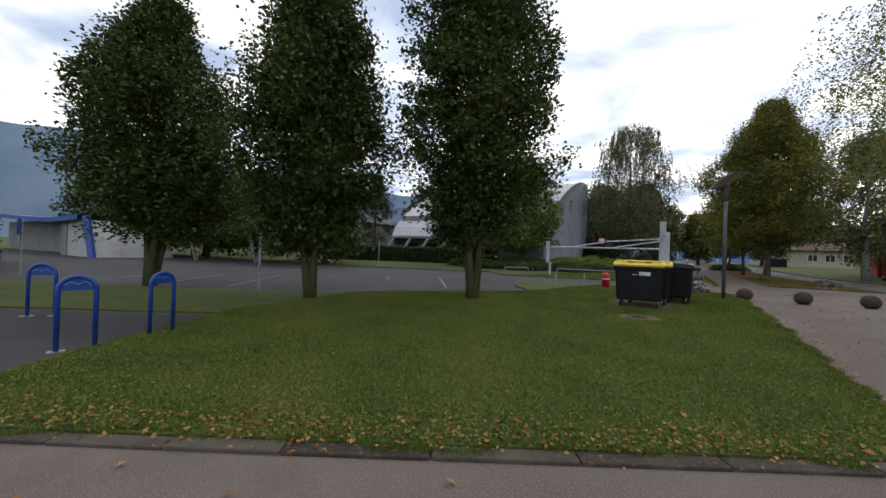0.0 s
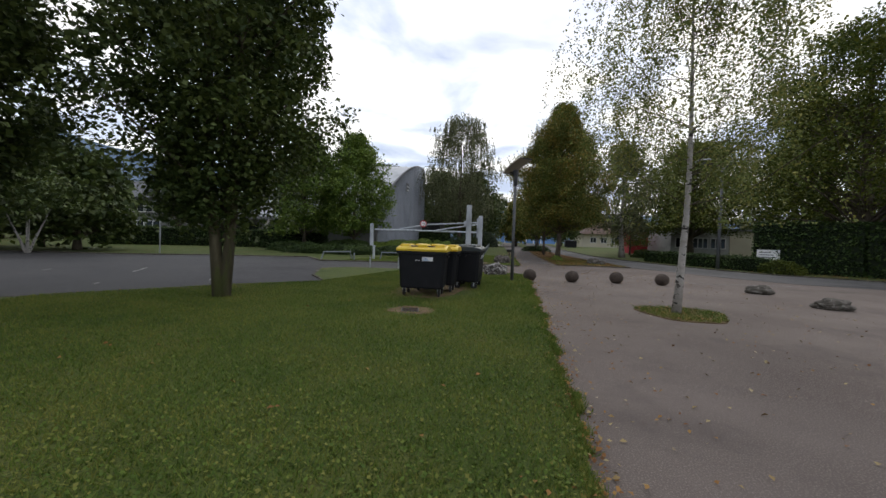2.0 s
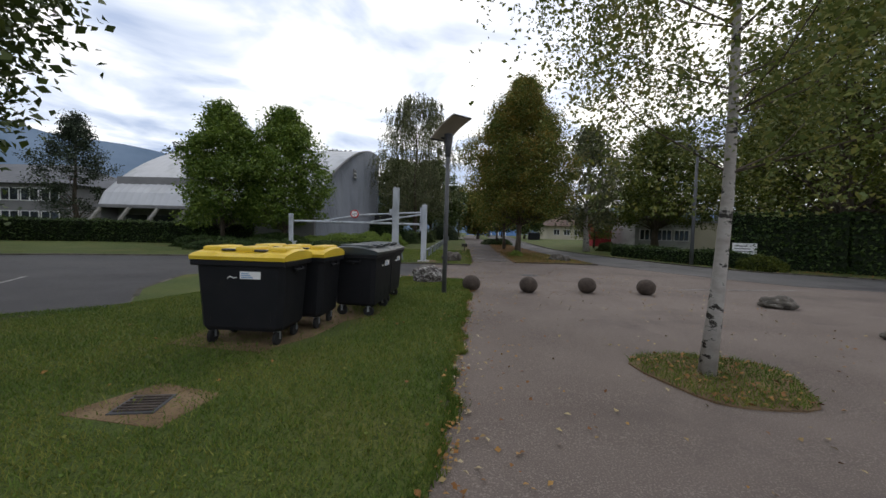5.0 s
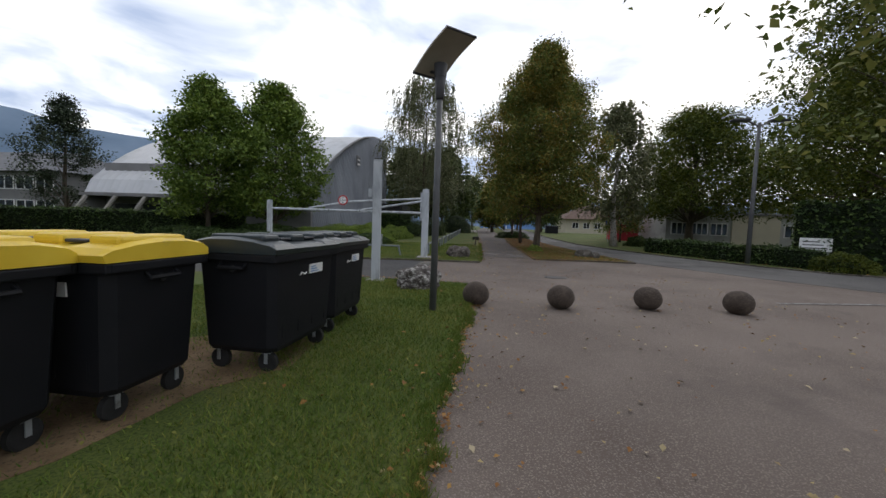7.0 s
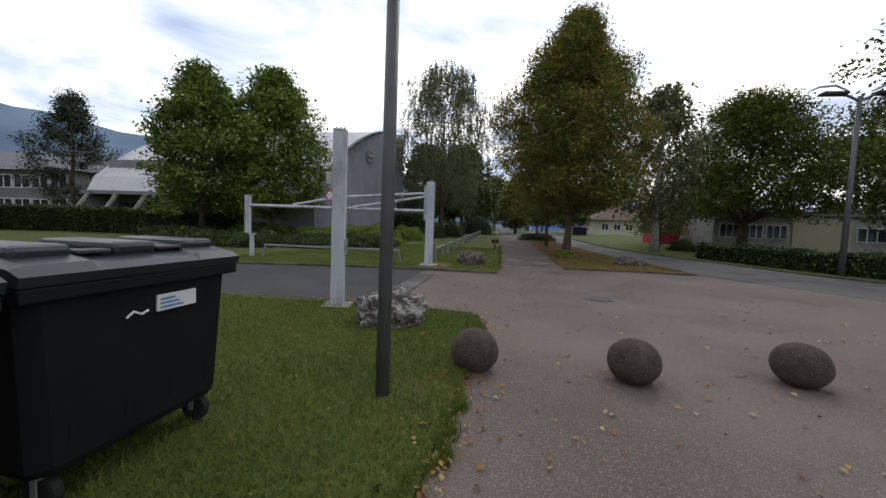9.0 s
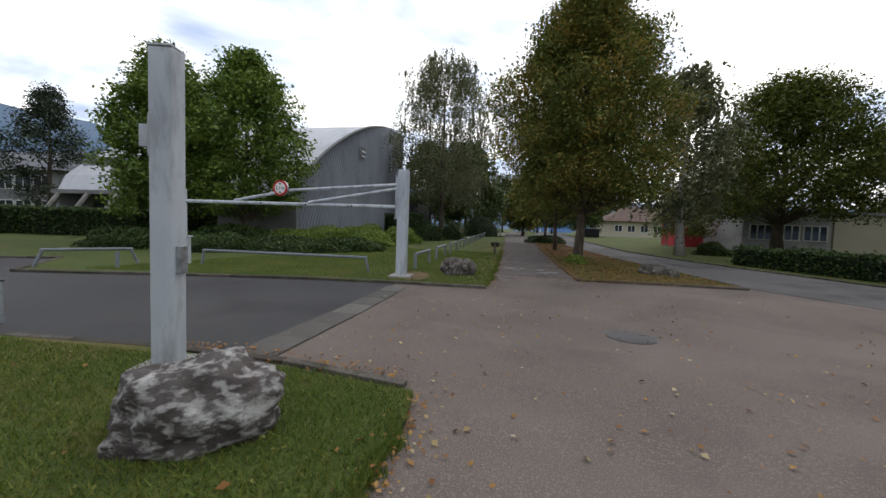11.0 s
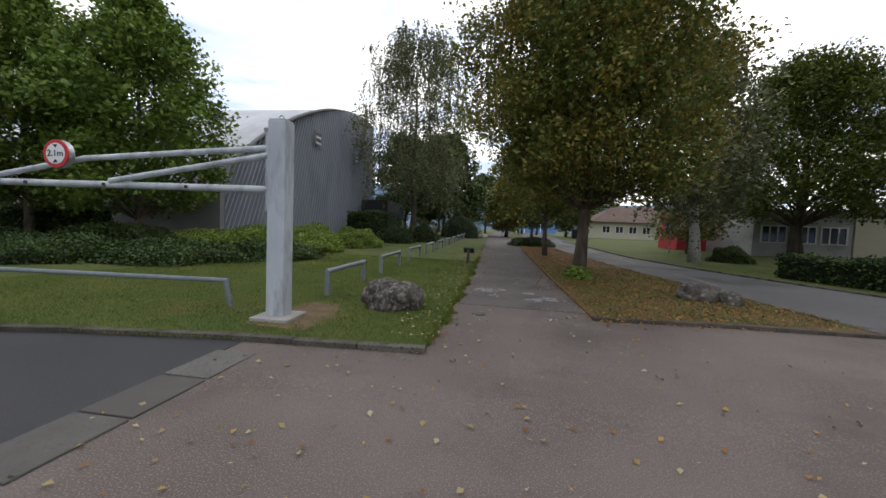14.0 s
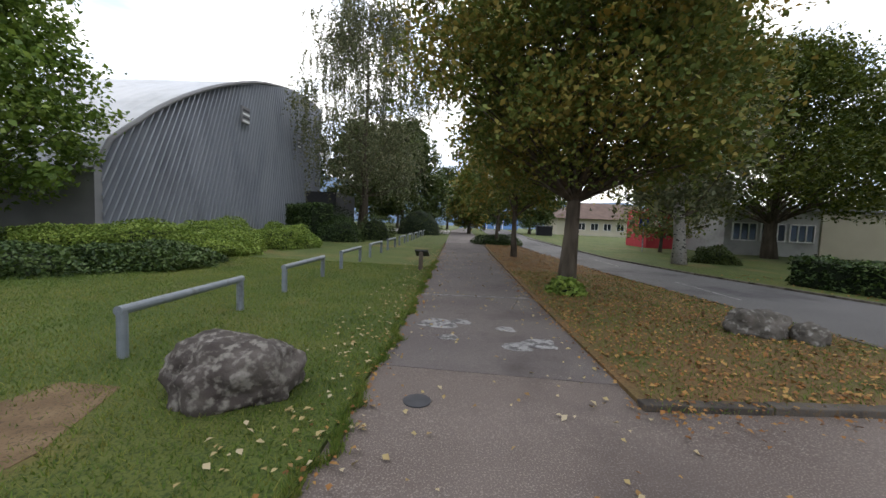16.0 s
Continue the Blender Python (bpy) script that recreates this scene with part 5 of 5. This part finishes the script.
# ---------------------------------------------------------------- blue bicycle hoops
def blue_hoop(x0, y0, x1, y1, h=1.03):
    W = math.hypot(x1 - x0, y1 - y0)
    t = root("bicycle_hoop", pose(x0, y0, 0.008, 0, 0, math.degrees(math.atan2(y1 - y0, x1 - x0))), "blue steel bicycle hoop with arched pressed panel", "bicycle stand", "blue bicycle hoops")
    r = W / 2
    arc = [(r - r * math.cos(a), 0, h - r + r * math.sin(a)) for a in [math.pi * k / 14 for k in range(15)]]
    part("frame", tubed([(0, 0, 0.0)] + arc + [(W, 0, 0.0)], 0.032, 10), M_BLUE, t, smooth=True)
    bm = bmesh.new()
    vs = [[bm.verts.new((x, y, z)) for x, _, z in [(0, 0, h - r)] + arc[1:-1] + [(W, 0, h - r)]] for y in (-0.008, 0.008)]
    n = len(vs[0])
    bm.faces.new(vs[0])
    bm.faces.new(vs[1][::-1])
    for k in range(n):
        bm.faces.new((vs[0][k], vs[0][(k + 1) % n], vs[1][(k + 1) % n], vs[1][k]))
    pan = part("panel", bm, M_BLUE, t)
    for s in (-1, 1):
        part("engraved_line", tubed([(r - 0.18, s * 0.009, h - r + 0.06), (r - 0.07, s * 0.009, h - r + 0.12), (r, s * 0.009, h - r + 0.08), (r + 0.08, s * 0.009, h - r + 0.13), (r + 0.17, s * 0.009, h - r + 0.05)], 0.008, 5), M_BLUEPALE, pan, "pale engraved line")
    for x in (0, W):
        part("foot_plate", boxed(x - 0.09, x + 0.09, -0.07, 0.07, 0, 0.012, bevel=0.003), M_GALV, t, "galvanised foot plate")
    return t


blue_hoop(-10.75, 2.1, -10.45, 2.42)
blue_hoop(-7.1, 1.68, -6.98, 2.05)
blue_hoop(-7.25, 2.81, -7.29, 3.16)

# dark asphalt bay under the hoops
slab("pavement_4", [(-5.7, 0.1), (-6.75, 1.6), (-7.36, 2.95), (-8.27, 4.63), (-9.66, 3.6), (-12.6, 1.82), (-18, -1.2), (-18, -7), (-8, -6)], 0.006, 0.05, M_LOT, "dark asphalt bay for bicycles", "pavement")

# parking sign
ps = root("parking_sign", pose(-22.73, 4.15, 0.03, 0, 0, -25), "blue square traffic sign on a thin post", "traffic sign")
part("post", tubed([(0, 0, 0), (0, 0, 2.3)], 0.035, 8), M_GALV, ps)
part("plate", boxed(-0.33, 0.33, -0.05, -0.03, 1.65, 2.3, bevel=0.008), M_BLUE, ps)
bm = bmesh.new()
v = [bm.verts.new(p) for p in ((-0.22, -0.055, 1.75), (0.22, -0.055, 1.75), (0, -0.055, 2.2))]
w = [bm.verts.new(p.co + Vector((0, 0.004, 0))) for p in v]
bm.faces.new(v)
bm.faces.new(w[::-1])
for k in range(3):
    bm.faces.new((v[k], v[(k + 1) % 3], w[(k + 1) % 3], w[k]))
part("triangle", bm, M_WHITE, ps, "white triangle")
part("small_plate", boxed(-0.2, 0.2, -0.05, -0.03, 1.3, 1.6), M_GALV, ps)

p2 = root("parking_sign", pose(16.68, 53.79, ground_z(53.8), 0, 0, -20), "blue parking sign on a thin post", "traffic sign")
part("post", tubed([(0, 0, 0), (0, 0, 2.4)], 0.04, 8), M_GALV, p2)
pl = part("plate", boxed(-0.3, 0.3, -0.06, -0.04, 1.8, 2.4, bevel=0.008), M_BLUE, p2)
text_mesh("P", 0.5, M_WHITE, pl, pose(0, -0.066, 2.1, 90), "white letter")

hs = root("notice_board", pose(20.08, 32.07, ground_z(32.1), 0, 0, -35), "white notice board above the low hedge", "sign")
for x in (-0.5, 0.5):
    part("post", boxed(x - 0.04, x + 0.04, -0.04, 0.04, 0, 1.0), M_GALV, hs)
bd = part("board", boxed(-0.62, 0.62, -0.07, -0.04, 0.85, 1.55, bevel=0.006), M_WHITE, hs)
for k in range(3):
    part("print_bar", boxed(-0.5, 0.45 - 0.15 * k, -0.076, -0.07, 0.98 + 0.17 * k, 1.05 + 0.17 * k), M_FACADE, bd)

for i, (x, y) in enumerate(((25.74, 46.12), (28.27, 44.91), (31.29, 44.28), (34.31, 43.64))):
    b = root("low_bench", pose(x, y, ground_z(y) + 0.04, 0, 0, -15), "low dark wooden bench on the grass", "bench", "benches on the verge")
    part("seat", boxed(-0.9, 0.9, -0.2, 0.2, 0.38, 0.46, bevel=0.01), M_BARK, b)
    for sx in (-0.75, 0.75):
        part("leg", boxed(sx - 0.06, sx + 0.06, -0.17, 0.17, 0, 0.38), M_BARK, b)

db = root("dark_container", pose(15.59, 81.45, ground_z(81.5)), "dark waste container by the cream house", "rubbish container")
part("body", boxed(-1.1, 1.1, -0.6, 0.6, 0.1, 1.4, bevel=0.05), M_BIN, db)
part("lid", boxed(-1.15, 1.15, -0.65, 0.65, 1.4, 1.52, bevel=0.04), M_LIDGREY, db)

# manhole cover
mh = root("manhole_cover", pose(5.13, 23.41, 0.0), "round concrete-filled manhole cover in the asphalt", "manhole cover")
part("collar", tubed([(0, 0, -0.03), (0, 0, 0.006)], 0.43, 40), M_GUTTER, mh, "pale concrete collar")
part("frame", tubed([(0, 0, -0.03), (0, 0, 0.012)], 0.365, 40), M_DARK, mh)
part("cover", tubed([(0, 0, -0.02), (0, 0, 0.017)], 0.345, 40), M_ROAD, mh)
for a in (0.6, 3.74):
    part("lifting_slot", boxed(-0.05, 0.05, -0.015, 0.015, 0.016, 0.021, m=pose(0.26 * math.cos(a), 0.26 * math.sin(a), 0, 0, 0, math.degrees(a))), M_BLACK, mh)
m2 = root("small_cover", pose(3.17, 29.43, ground_z(29.13) + 0.006), "small round cast-iron cover in the footpath", "manhole cover")
part("cover", tubed([(0, 0, -0.02), (0, 0, 0.008)], 0.13, 24), M_DARK, m2)

# birch planting gap
gap = [(5.5 + math.cos(a) * 0.9 * (1 + 0.14 * math.sin(3 * a)), 11.87 + math.sin(a) * 0.95 * (1 + 0.12 * math.cos(2 * a))) for a in [2 * math.pi * k / 20 for k in range(20)]]
slab("planting_bed", gap, 0.02, 0.04, M_MULCH, "worn soil and grass round the birch", "planting bed")

# bay lines and worn path symbols
def paint(name, ring, lift, label):
    bm = bmesh.new()
    prism(bm, ring, lift - 0.002, lift)
    for v in bm.verts:
        v.co.z += ground_z(v.co.y)
    tagged(part(name, bm, M_ROADPAINT), label, "road marking", kind="structure")


def stripe(x0, y0, x1, y1, w, lift, label="worn white painted line"):
    d = Vector((x1 - x0, y1 - y0, 0)).normalized()
    n_ = Vector((-d.y, d.x, 0)) * w / 2
    paint("marking", [(x0 + n_.x, y0 + n_.y), (x1 + n_.x, y1 + n_.y), (x1 - n_.x, y1 - n_.y), (x0 - n_.x, y0 - n_.y)], lift, label)


for k in range(6):
    x, y = -7.65 - 2.02 * k, 13.06 - 1.82 * k
    stripe(x, y, x - 2.98, y + 4.32, 0.09, 0.011)
stripe(9.57, 20.07, 14.16, 21.13, 0.14, 0.013)
for x, y, s in ((3.19, 32.07, 0.3), (3.58, 32.23, 0.16), (4.36, 31.12, 0.2), (4.70, 31.29, 0.24), (3.40, 31.37, 0.14), (4.29, 31.93, 0.15)):
    ring = [(x + math.cos(a) * s * (1 + 0.25 * math.sin(3 * a + x)), y + math.sin(a) * s * 1.1 * (1 + 0.2 * math.cos(2 * a + y))) for a in [2 * math.pi * k / 14 for k in range(14)]]
    paint("marking", ring, 0.011, "faded white painted cycle symbol")
stripe(2.64, 34.38, 5.2, 34.5, 0.08, 0.011, "pale worn joint across the footpath")
for k in range(6):
    y = 35.7 + 6.9 * k
    stripe(10.6 - 0.14 * k, y, 10.54 - 0.14 * k, y + 2.8, 0.1, 0.012, "worn white centre line on the road")

# bare soil beside the containers and at the barrier foot
for nm, ring in (("soil_patch", [(-1.7, 11.95), (-0.3, 11.8), (0.1, 12.6), (0.25, 13.6), (0.7, 14.2), (0.6, 15.2), (-0.5, 15.3), (-1.6, 14.2)]),
                 ("soil_patch", [(-1.1, 10.1), (-0.1, 10.0), (0.0, 10.65), (-0.75, 10.8)]),
                 ("soil_patch", [(-0.39, 27.53), (0.71, 27.4), (0.8, 28.32), (0.48, 29.24), (-0.12, 29.26)])):
    slab(nm, ring, 0.049, 0.03, M_MULCH, "bare trodden soil in the grass", "soil")


# ---------------------------------------------------------------- grass blades and fallen leaves
def grass(name, ring, n, keep, h, parent_label, lift=0.04):
    p = scatter(ring, n, keep)
    k = len(p)
    a = RNG.uniform(0, 2 * np.pi, k)
    L = h * RNG.uniform(0.5, 1.3, k)
    w = 0.0045 * RNG.uniform(0.7, 1.6, k)
    lean = RNG.normal(size=(k, 2)) * 0.55
    v = np.empty((k, 3, 3))
    base = np.column_stack((p, lift + gz_of(p[:, 1])))
    s = np.column_stack((np.cos(a), np.sin(a), np.zeros(k))) * w[:, None]
    v[:, 0], v[:, 1] = base - s, base + s
    v[:, 2] = base + np.column_stack((lean * L[:, None], L))
    return tagged(quads(name, v, M_BLADE, k=3), parent_label, "grass", kind="stuff")


def bare(p):
    d1 = np.hypot((p[:, 0] + 0.43) / 1.3, (p[:, 1] - 13.3) / 1.8)
    d2 = np.hypot((p[:, 0] + 0.55) / 0.6, (p[:, 1] - 10.3) / 0.5)
    d3 = np.hypot((p[:, 0] - 0.2) / 0.6, (p[:, 1] - 28.3) / 0.9)
    return np.clip((np.minimum(np.minimum(d1, d2), d3) - 0.62) * 2.6, 0.1, 1)


NEAR = [(1.92, 4.65), (2.03, 5.95), (2.08, 7.56), (2.18, 10.0), (2.27, 13.0), (2.35, 15.6), (2.48, 18.2), (2.5, 20.0), (2.42, 20.5), (0.83, 20.72), (-2.97, 20.55), (-4.5, 14.1), (-8.9, 9.5), (-8.7, 5.0), (-7.5, 2.95), (-6.7, 1.6), (-5.6, 0.2), (-2.5, 1.95), (1.35, 4.25)]
grass("grass_blades", NEAR, 620000, lambda p: bare(p), 0.045, "short mown grass blades on the lawn")
grass("grass_tufts", NEAR, 60000, lambda p: np.where((p[:, 0] > 1.0) & (p[:, 1] > 10.4), 0.9, 0.08), 0.085, "longer grass tufts along the lawn edge")
grass("grass_blades", [(2.57, 27.36), (2.63, 32.19), (2.53, 39.11), (-4.71, 39.26), (-8.98, 25.75), (0.02, 26.83)], 200000, bare, 0.045, "short mown grass blades by the footpath")
grass("grass_blades", [(5.39, 29.37), (10.29, 30.25), (8.83, 38.98), (5.22, 39.05)], 26000, None, 0.05, "thin grass blades between fallen leaves")
grass("grass_blades", gap, 5000, None, 0.07, "sparse grass round the birch", lift=0.015)
# clover leaves low in the lawn
pc = scatter(NEAR, 150000, lambda p: 0.75 * np.clip((8.6 - p[:, 1] + 0.4 * p[:, 0]) / 5, 0.05, 1))
tagged(quads("clover", leaf_faces(np.column_stack((pc, gz_of(pc[:, 1]) + 0.05 + RNG.uniform(0, 0.035, len(pc)))), 0.030, up=1.6, long=1.1), M_BLADE), "clover leaves among the grass", "clover", kind="stuff")


def fallen(name, ring, n, keep, size, mat, label, lift=0.012):
    p = scatter(ring, n, keep)
    v = leaf_faces(np.column_stack((p, lift + gz_of(p[:, 1]) + size * 0.18)), size, up=2.6, long=1.35)
    return tagged(quads(name, v, mat), label, "fallen leaves", kind="stuff")


fallen("fallen_leaves", NEAR, 9000, lambda p: np.clip(0.015 + 0.5 * np.exp(-((p[:, 1] - 1.95 - 0.597 * (p[:, 0] + 2.5)) / 0.45) ** 2) + 0.22 * np.exp(-((p[:, 0] - 2.25) / 0.25) ** 2), 0, 1), 0.062, M_FALLEN, "brown fallen leaves along the lawn edge", lift=0.06)
fallen("fallen_leaves", [(2.22, 4.56), (9.95, 4.4), (9.53, 27.45), (5.3, 29.03), (2.52, 27.13), (0.03, 26.26), (0.22, 21.19), (2.54, 20.68)], 2400, lambda p: np.where(p[:, 0] < 2.6, 0.6, 0.26), 0.055, M_FALLEN_PALE, "pale leaves scattered on the asphalt")
fallen("fallen_leaves", [(2.82, 5.12), (3.22, 5.12), (2.94, 20.67), (2.44, 20.68)], 220, None, 0.045, M_FALLEN, "brown leaves along the lawn edge")
fallen("fallen_leaves", [(2.62, 27.13), (5.29, 29.15), (5.09, 45.96), (2.49, 46.02)], 900, lambda p: np.where((p[:, 0] < 3.1) | (p[:, 0] > 4.8), 0.9, 0.35), 0.06, M_FALLEN_PALE, "yellow leaves on the footpath", lift=0.016)
fallen("fallen_leaves", [(5.39, 29.37), (10.29, 30.25), (8.83, 38.98), (7.39, 57.43), (5.29, 57.48), (5.22, 39.05)], 17000, None, 0.058, M_FALLEN, "thick carpet of brown fallen leaves", lift=0.06)
fallen("fallen_leaves", [(1.51, 27.5), (2.62, 27.47), (2.39, 46.02), (1.27, 41.44)], 1300, lambda p: np.clip((p[:, 0] - 1.4) / 1.2, 0, 1), 0.055, M_FALLEN_PALE, "yellow leaves on the grass edge", lift=0.075)
fallen("fallen_leaves", [(12.81, 40.74), (14.18, 36.79), (18.33, 28.88), (23.58, 26.81), (25.54, 29.42), (15.3, 41.15)], 1500, None, 0.08, M_FALLEN, "brown leaves under the hedge", lift=0.06)
fallen("fallen_leaves", gap, 240, None, 0.06, M_FALLEN, "brown leaves round the birch", lift=0.035)
fallen("fallen_leaves", [(-6.0, -0.6), (1.72, 4.2), (2.2, 3.6), (-5.0, -1.4)], 160, None, 0.06, M_FALLEN, "leaves on the asphalt by the kerb")


def edge_litter(name, line, n, width, size, mat, label, lift=0.02, inward=0.0):
    """Leaves blown along an edge, thinning out to both sides."""
    seg = np.array(line)
    L = np.hypot(*(seg[1:] - seg[:-1]).T)
    k = RNG.choice(len(L), n, p=L / L.sum())
    f = RNG.uniform(size=(n, 1))
    d = (seg[1:] - seg[:-1])[k] / L[k][:, None]
    p = seg[k] * (1 - f) + seg[k + 1] * f + np.column_stack((-d[:, 1], d[:, 0])) * (RNG.normal(size=(n, 1)) * width + inward)
    z = lift + gz_of(p[:, 1]) + RNG.uniform(0.0, 0.03, n)
    return tagged(quads(name, leaf_faces(np.column_stack((p, z)), size, up=2.2, long=1.4), mat), label, "fallen leaves", kind="stuff")


NEAR_EDGE = [(-5.6, 0.15), (-2.5, 1.95), (1.35, 4.25), (1.92, 4.7)]
PATH_EDGE = [(1.92, 4.65), (2.03, 5.95), (2.08, 7.56), (2.18, 10.0), (2.27, 13.0), (2.35, 15.6), (2.48, 18.2), (2.5, 20.0), (2.42, 20.5)]
edge_litter("leaf_litter", NEAR_EDGE, 1300, 0.17, 0.04, M_FALLEN, "band of brown leaf litter along the kerb", lift=0.05, inward=0.2)
edge_litter("leaf_litter", PATH_EDGE, 1500, 0.10, 0.042, M_FALLEN, "brown leaf litter between grass and asphalt", lift=0.02, inward=-0.02)
edge_litter("leaf_litter", PATH_EDGE, 350, 0.16, 0.045, M_FALLEN_PALE, "pale leaves between grass and asphalt", lift=0.02, inward=-0.08)
edge_litter("leaf_litter", [(2.6, 27.36), (2.63, 32.19), (2.52, 41.41), (2.36, 52.93)], 900, 0.13, 0.05, M_FALLEN, "brown leaf litter along the footpath", lift=0.03)
edge_litter("leaf_litter", [(5.04, 45.97), (5.2, 34.44), (5.34, 29.26), (10.39, 30.13)], 900, 0.14, 0.05, M_FALLEN, "brown leaf litter at the strip's edge", lift=0.03)
edge_litter("leaf_litter", [(2.23, 20.8), (0.83, 21.0), (-0.98, 20.98)], 260, 0.12, 0.05, M_FALLEN, "brown leaf litter at the gate kerb", lift=0.02)


def edge_grass(name, line, n, width, h):
    """Blades that spill unevenly over a lawn's edge."""
    seg = np.array(line)
    L = np.hypot(*(seg[1:] - seg[:-1]).T)
    k = RNG.choice(len(L), n, p=L / L.sum())
    f = RNG.uniform(size=(n, 1))
    d = (seg[1:] - seg[:-1])[k] / L[k][:, None]
    along = (seg[k] * (1 - f) + seg[k + 1] * f)
    wave = 0.05 * np.sin(along[:, 1] * 3.1) + 0.04 * np.sin(along[:, 1] * 7.7 + 1) + 0.03 * np.sin(along[:, 1] * 17.0)
    p = along + np.column_stack((d[:, 1], -d[:, 0])) * (wave[:, None] + np.abs(RNG.normal(size=(n, 1))) * width - 0.04)
    a = RNG.uniform(0, 2 * np.pi, n)
    base = np.column_stack((p, 0.005 + gz_of(p[:, 1])))
    s_ = np.column_stack((np.cos(a), np.sin(a), np.zeros(n))) * 0.005
    v = np.empty((n, 3, 3))
    v[:, 0], v[:, 1] = base - s_, base + s_
    v[:, 2] = base + np.column_stack((RNG.normal(size=(n, 2)) * 0.03, h * RNG.uniform(0.5, 1.3, n)))
    return tagged(quads(name, v, M_BLADE, k=3), "ragged grass spilling over the lawn edge", "grass", kind="stuff")


edge_grass("edge_grass", PATH_EDGE[:-1], 26000, 0.05, 0.07)
edge_grass("edge_grass", [(2.6, 27.36), (2.63, 32.19), (2.52, 41.41)], 16000, 0.04, 0.07)
edge_grass("edge_grass", NEAR_EDGE[:-1], 12000, 0.04, 0.06)
fallen("fallen_leaves", [(2.52, 4.56), (9.95, 4.4), (9.53, 27.45), (5.3, 29.03), (2.52, 27.13), (0.43, 26.25), (0.52, 21.41), (2.54, 20.68)], 1500, lambda p: np.where(p[:, 1] > 16, 0.8, 0.35), 0.05, M_FALLEN, "brown leaves scattered on the asphalt")
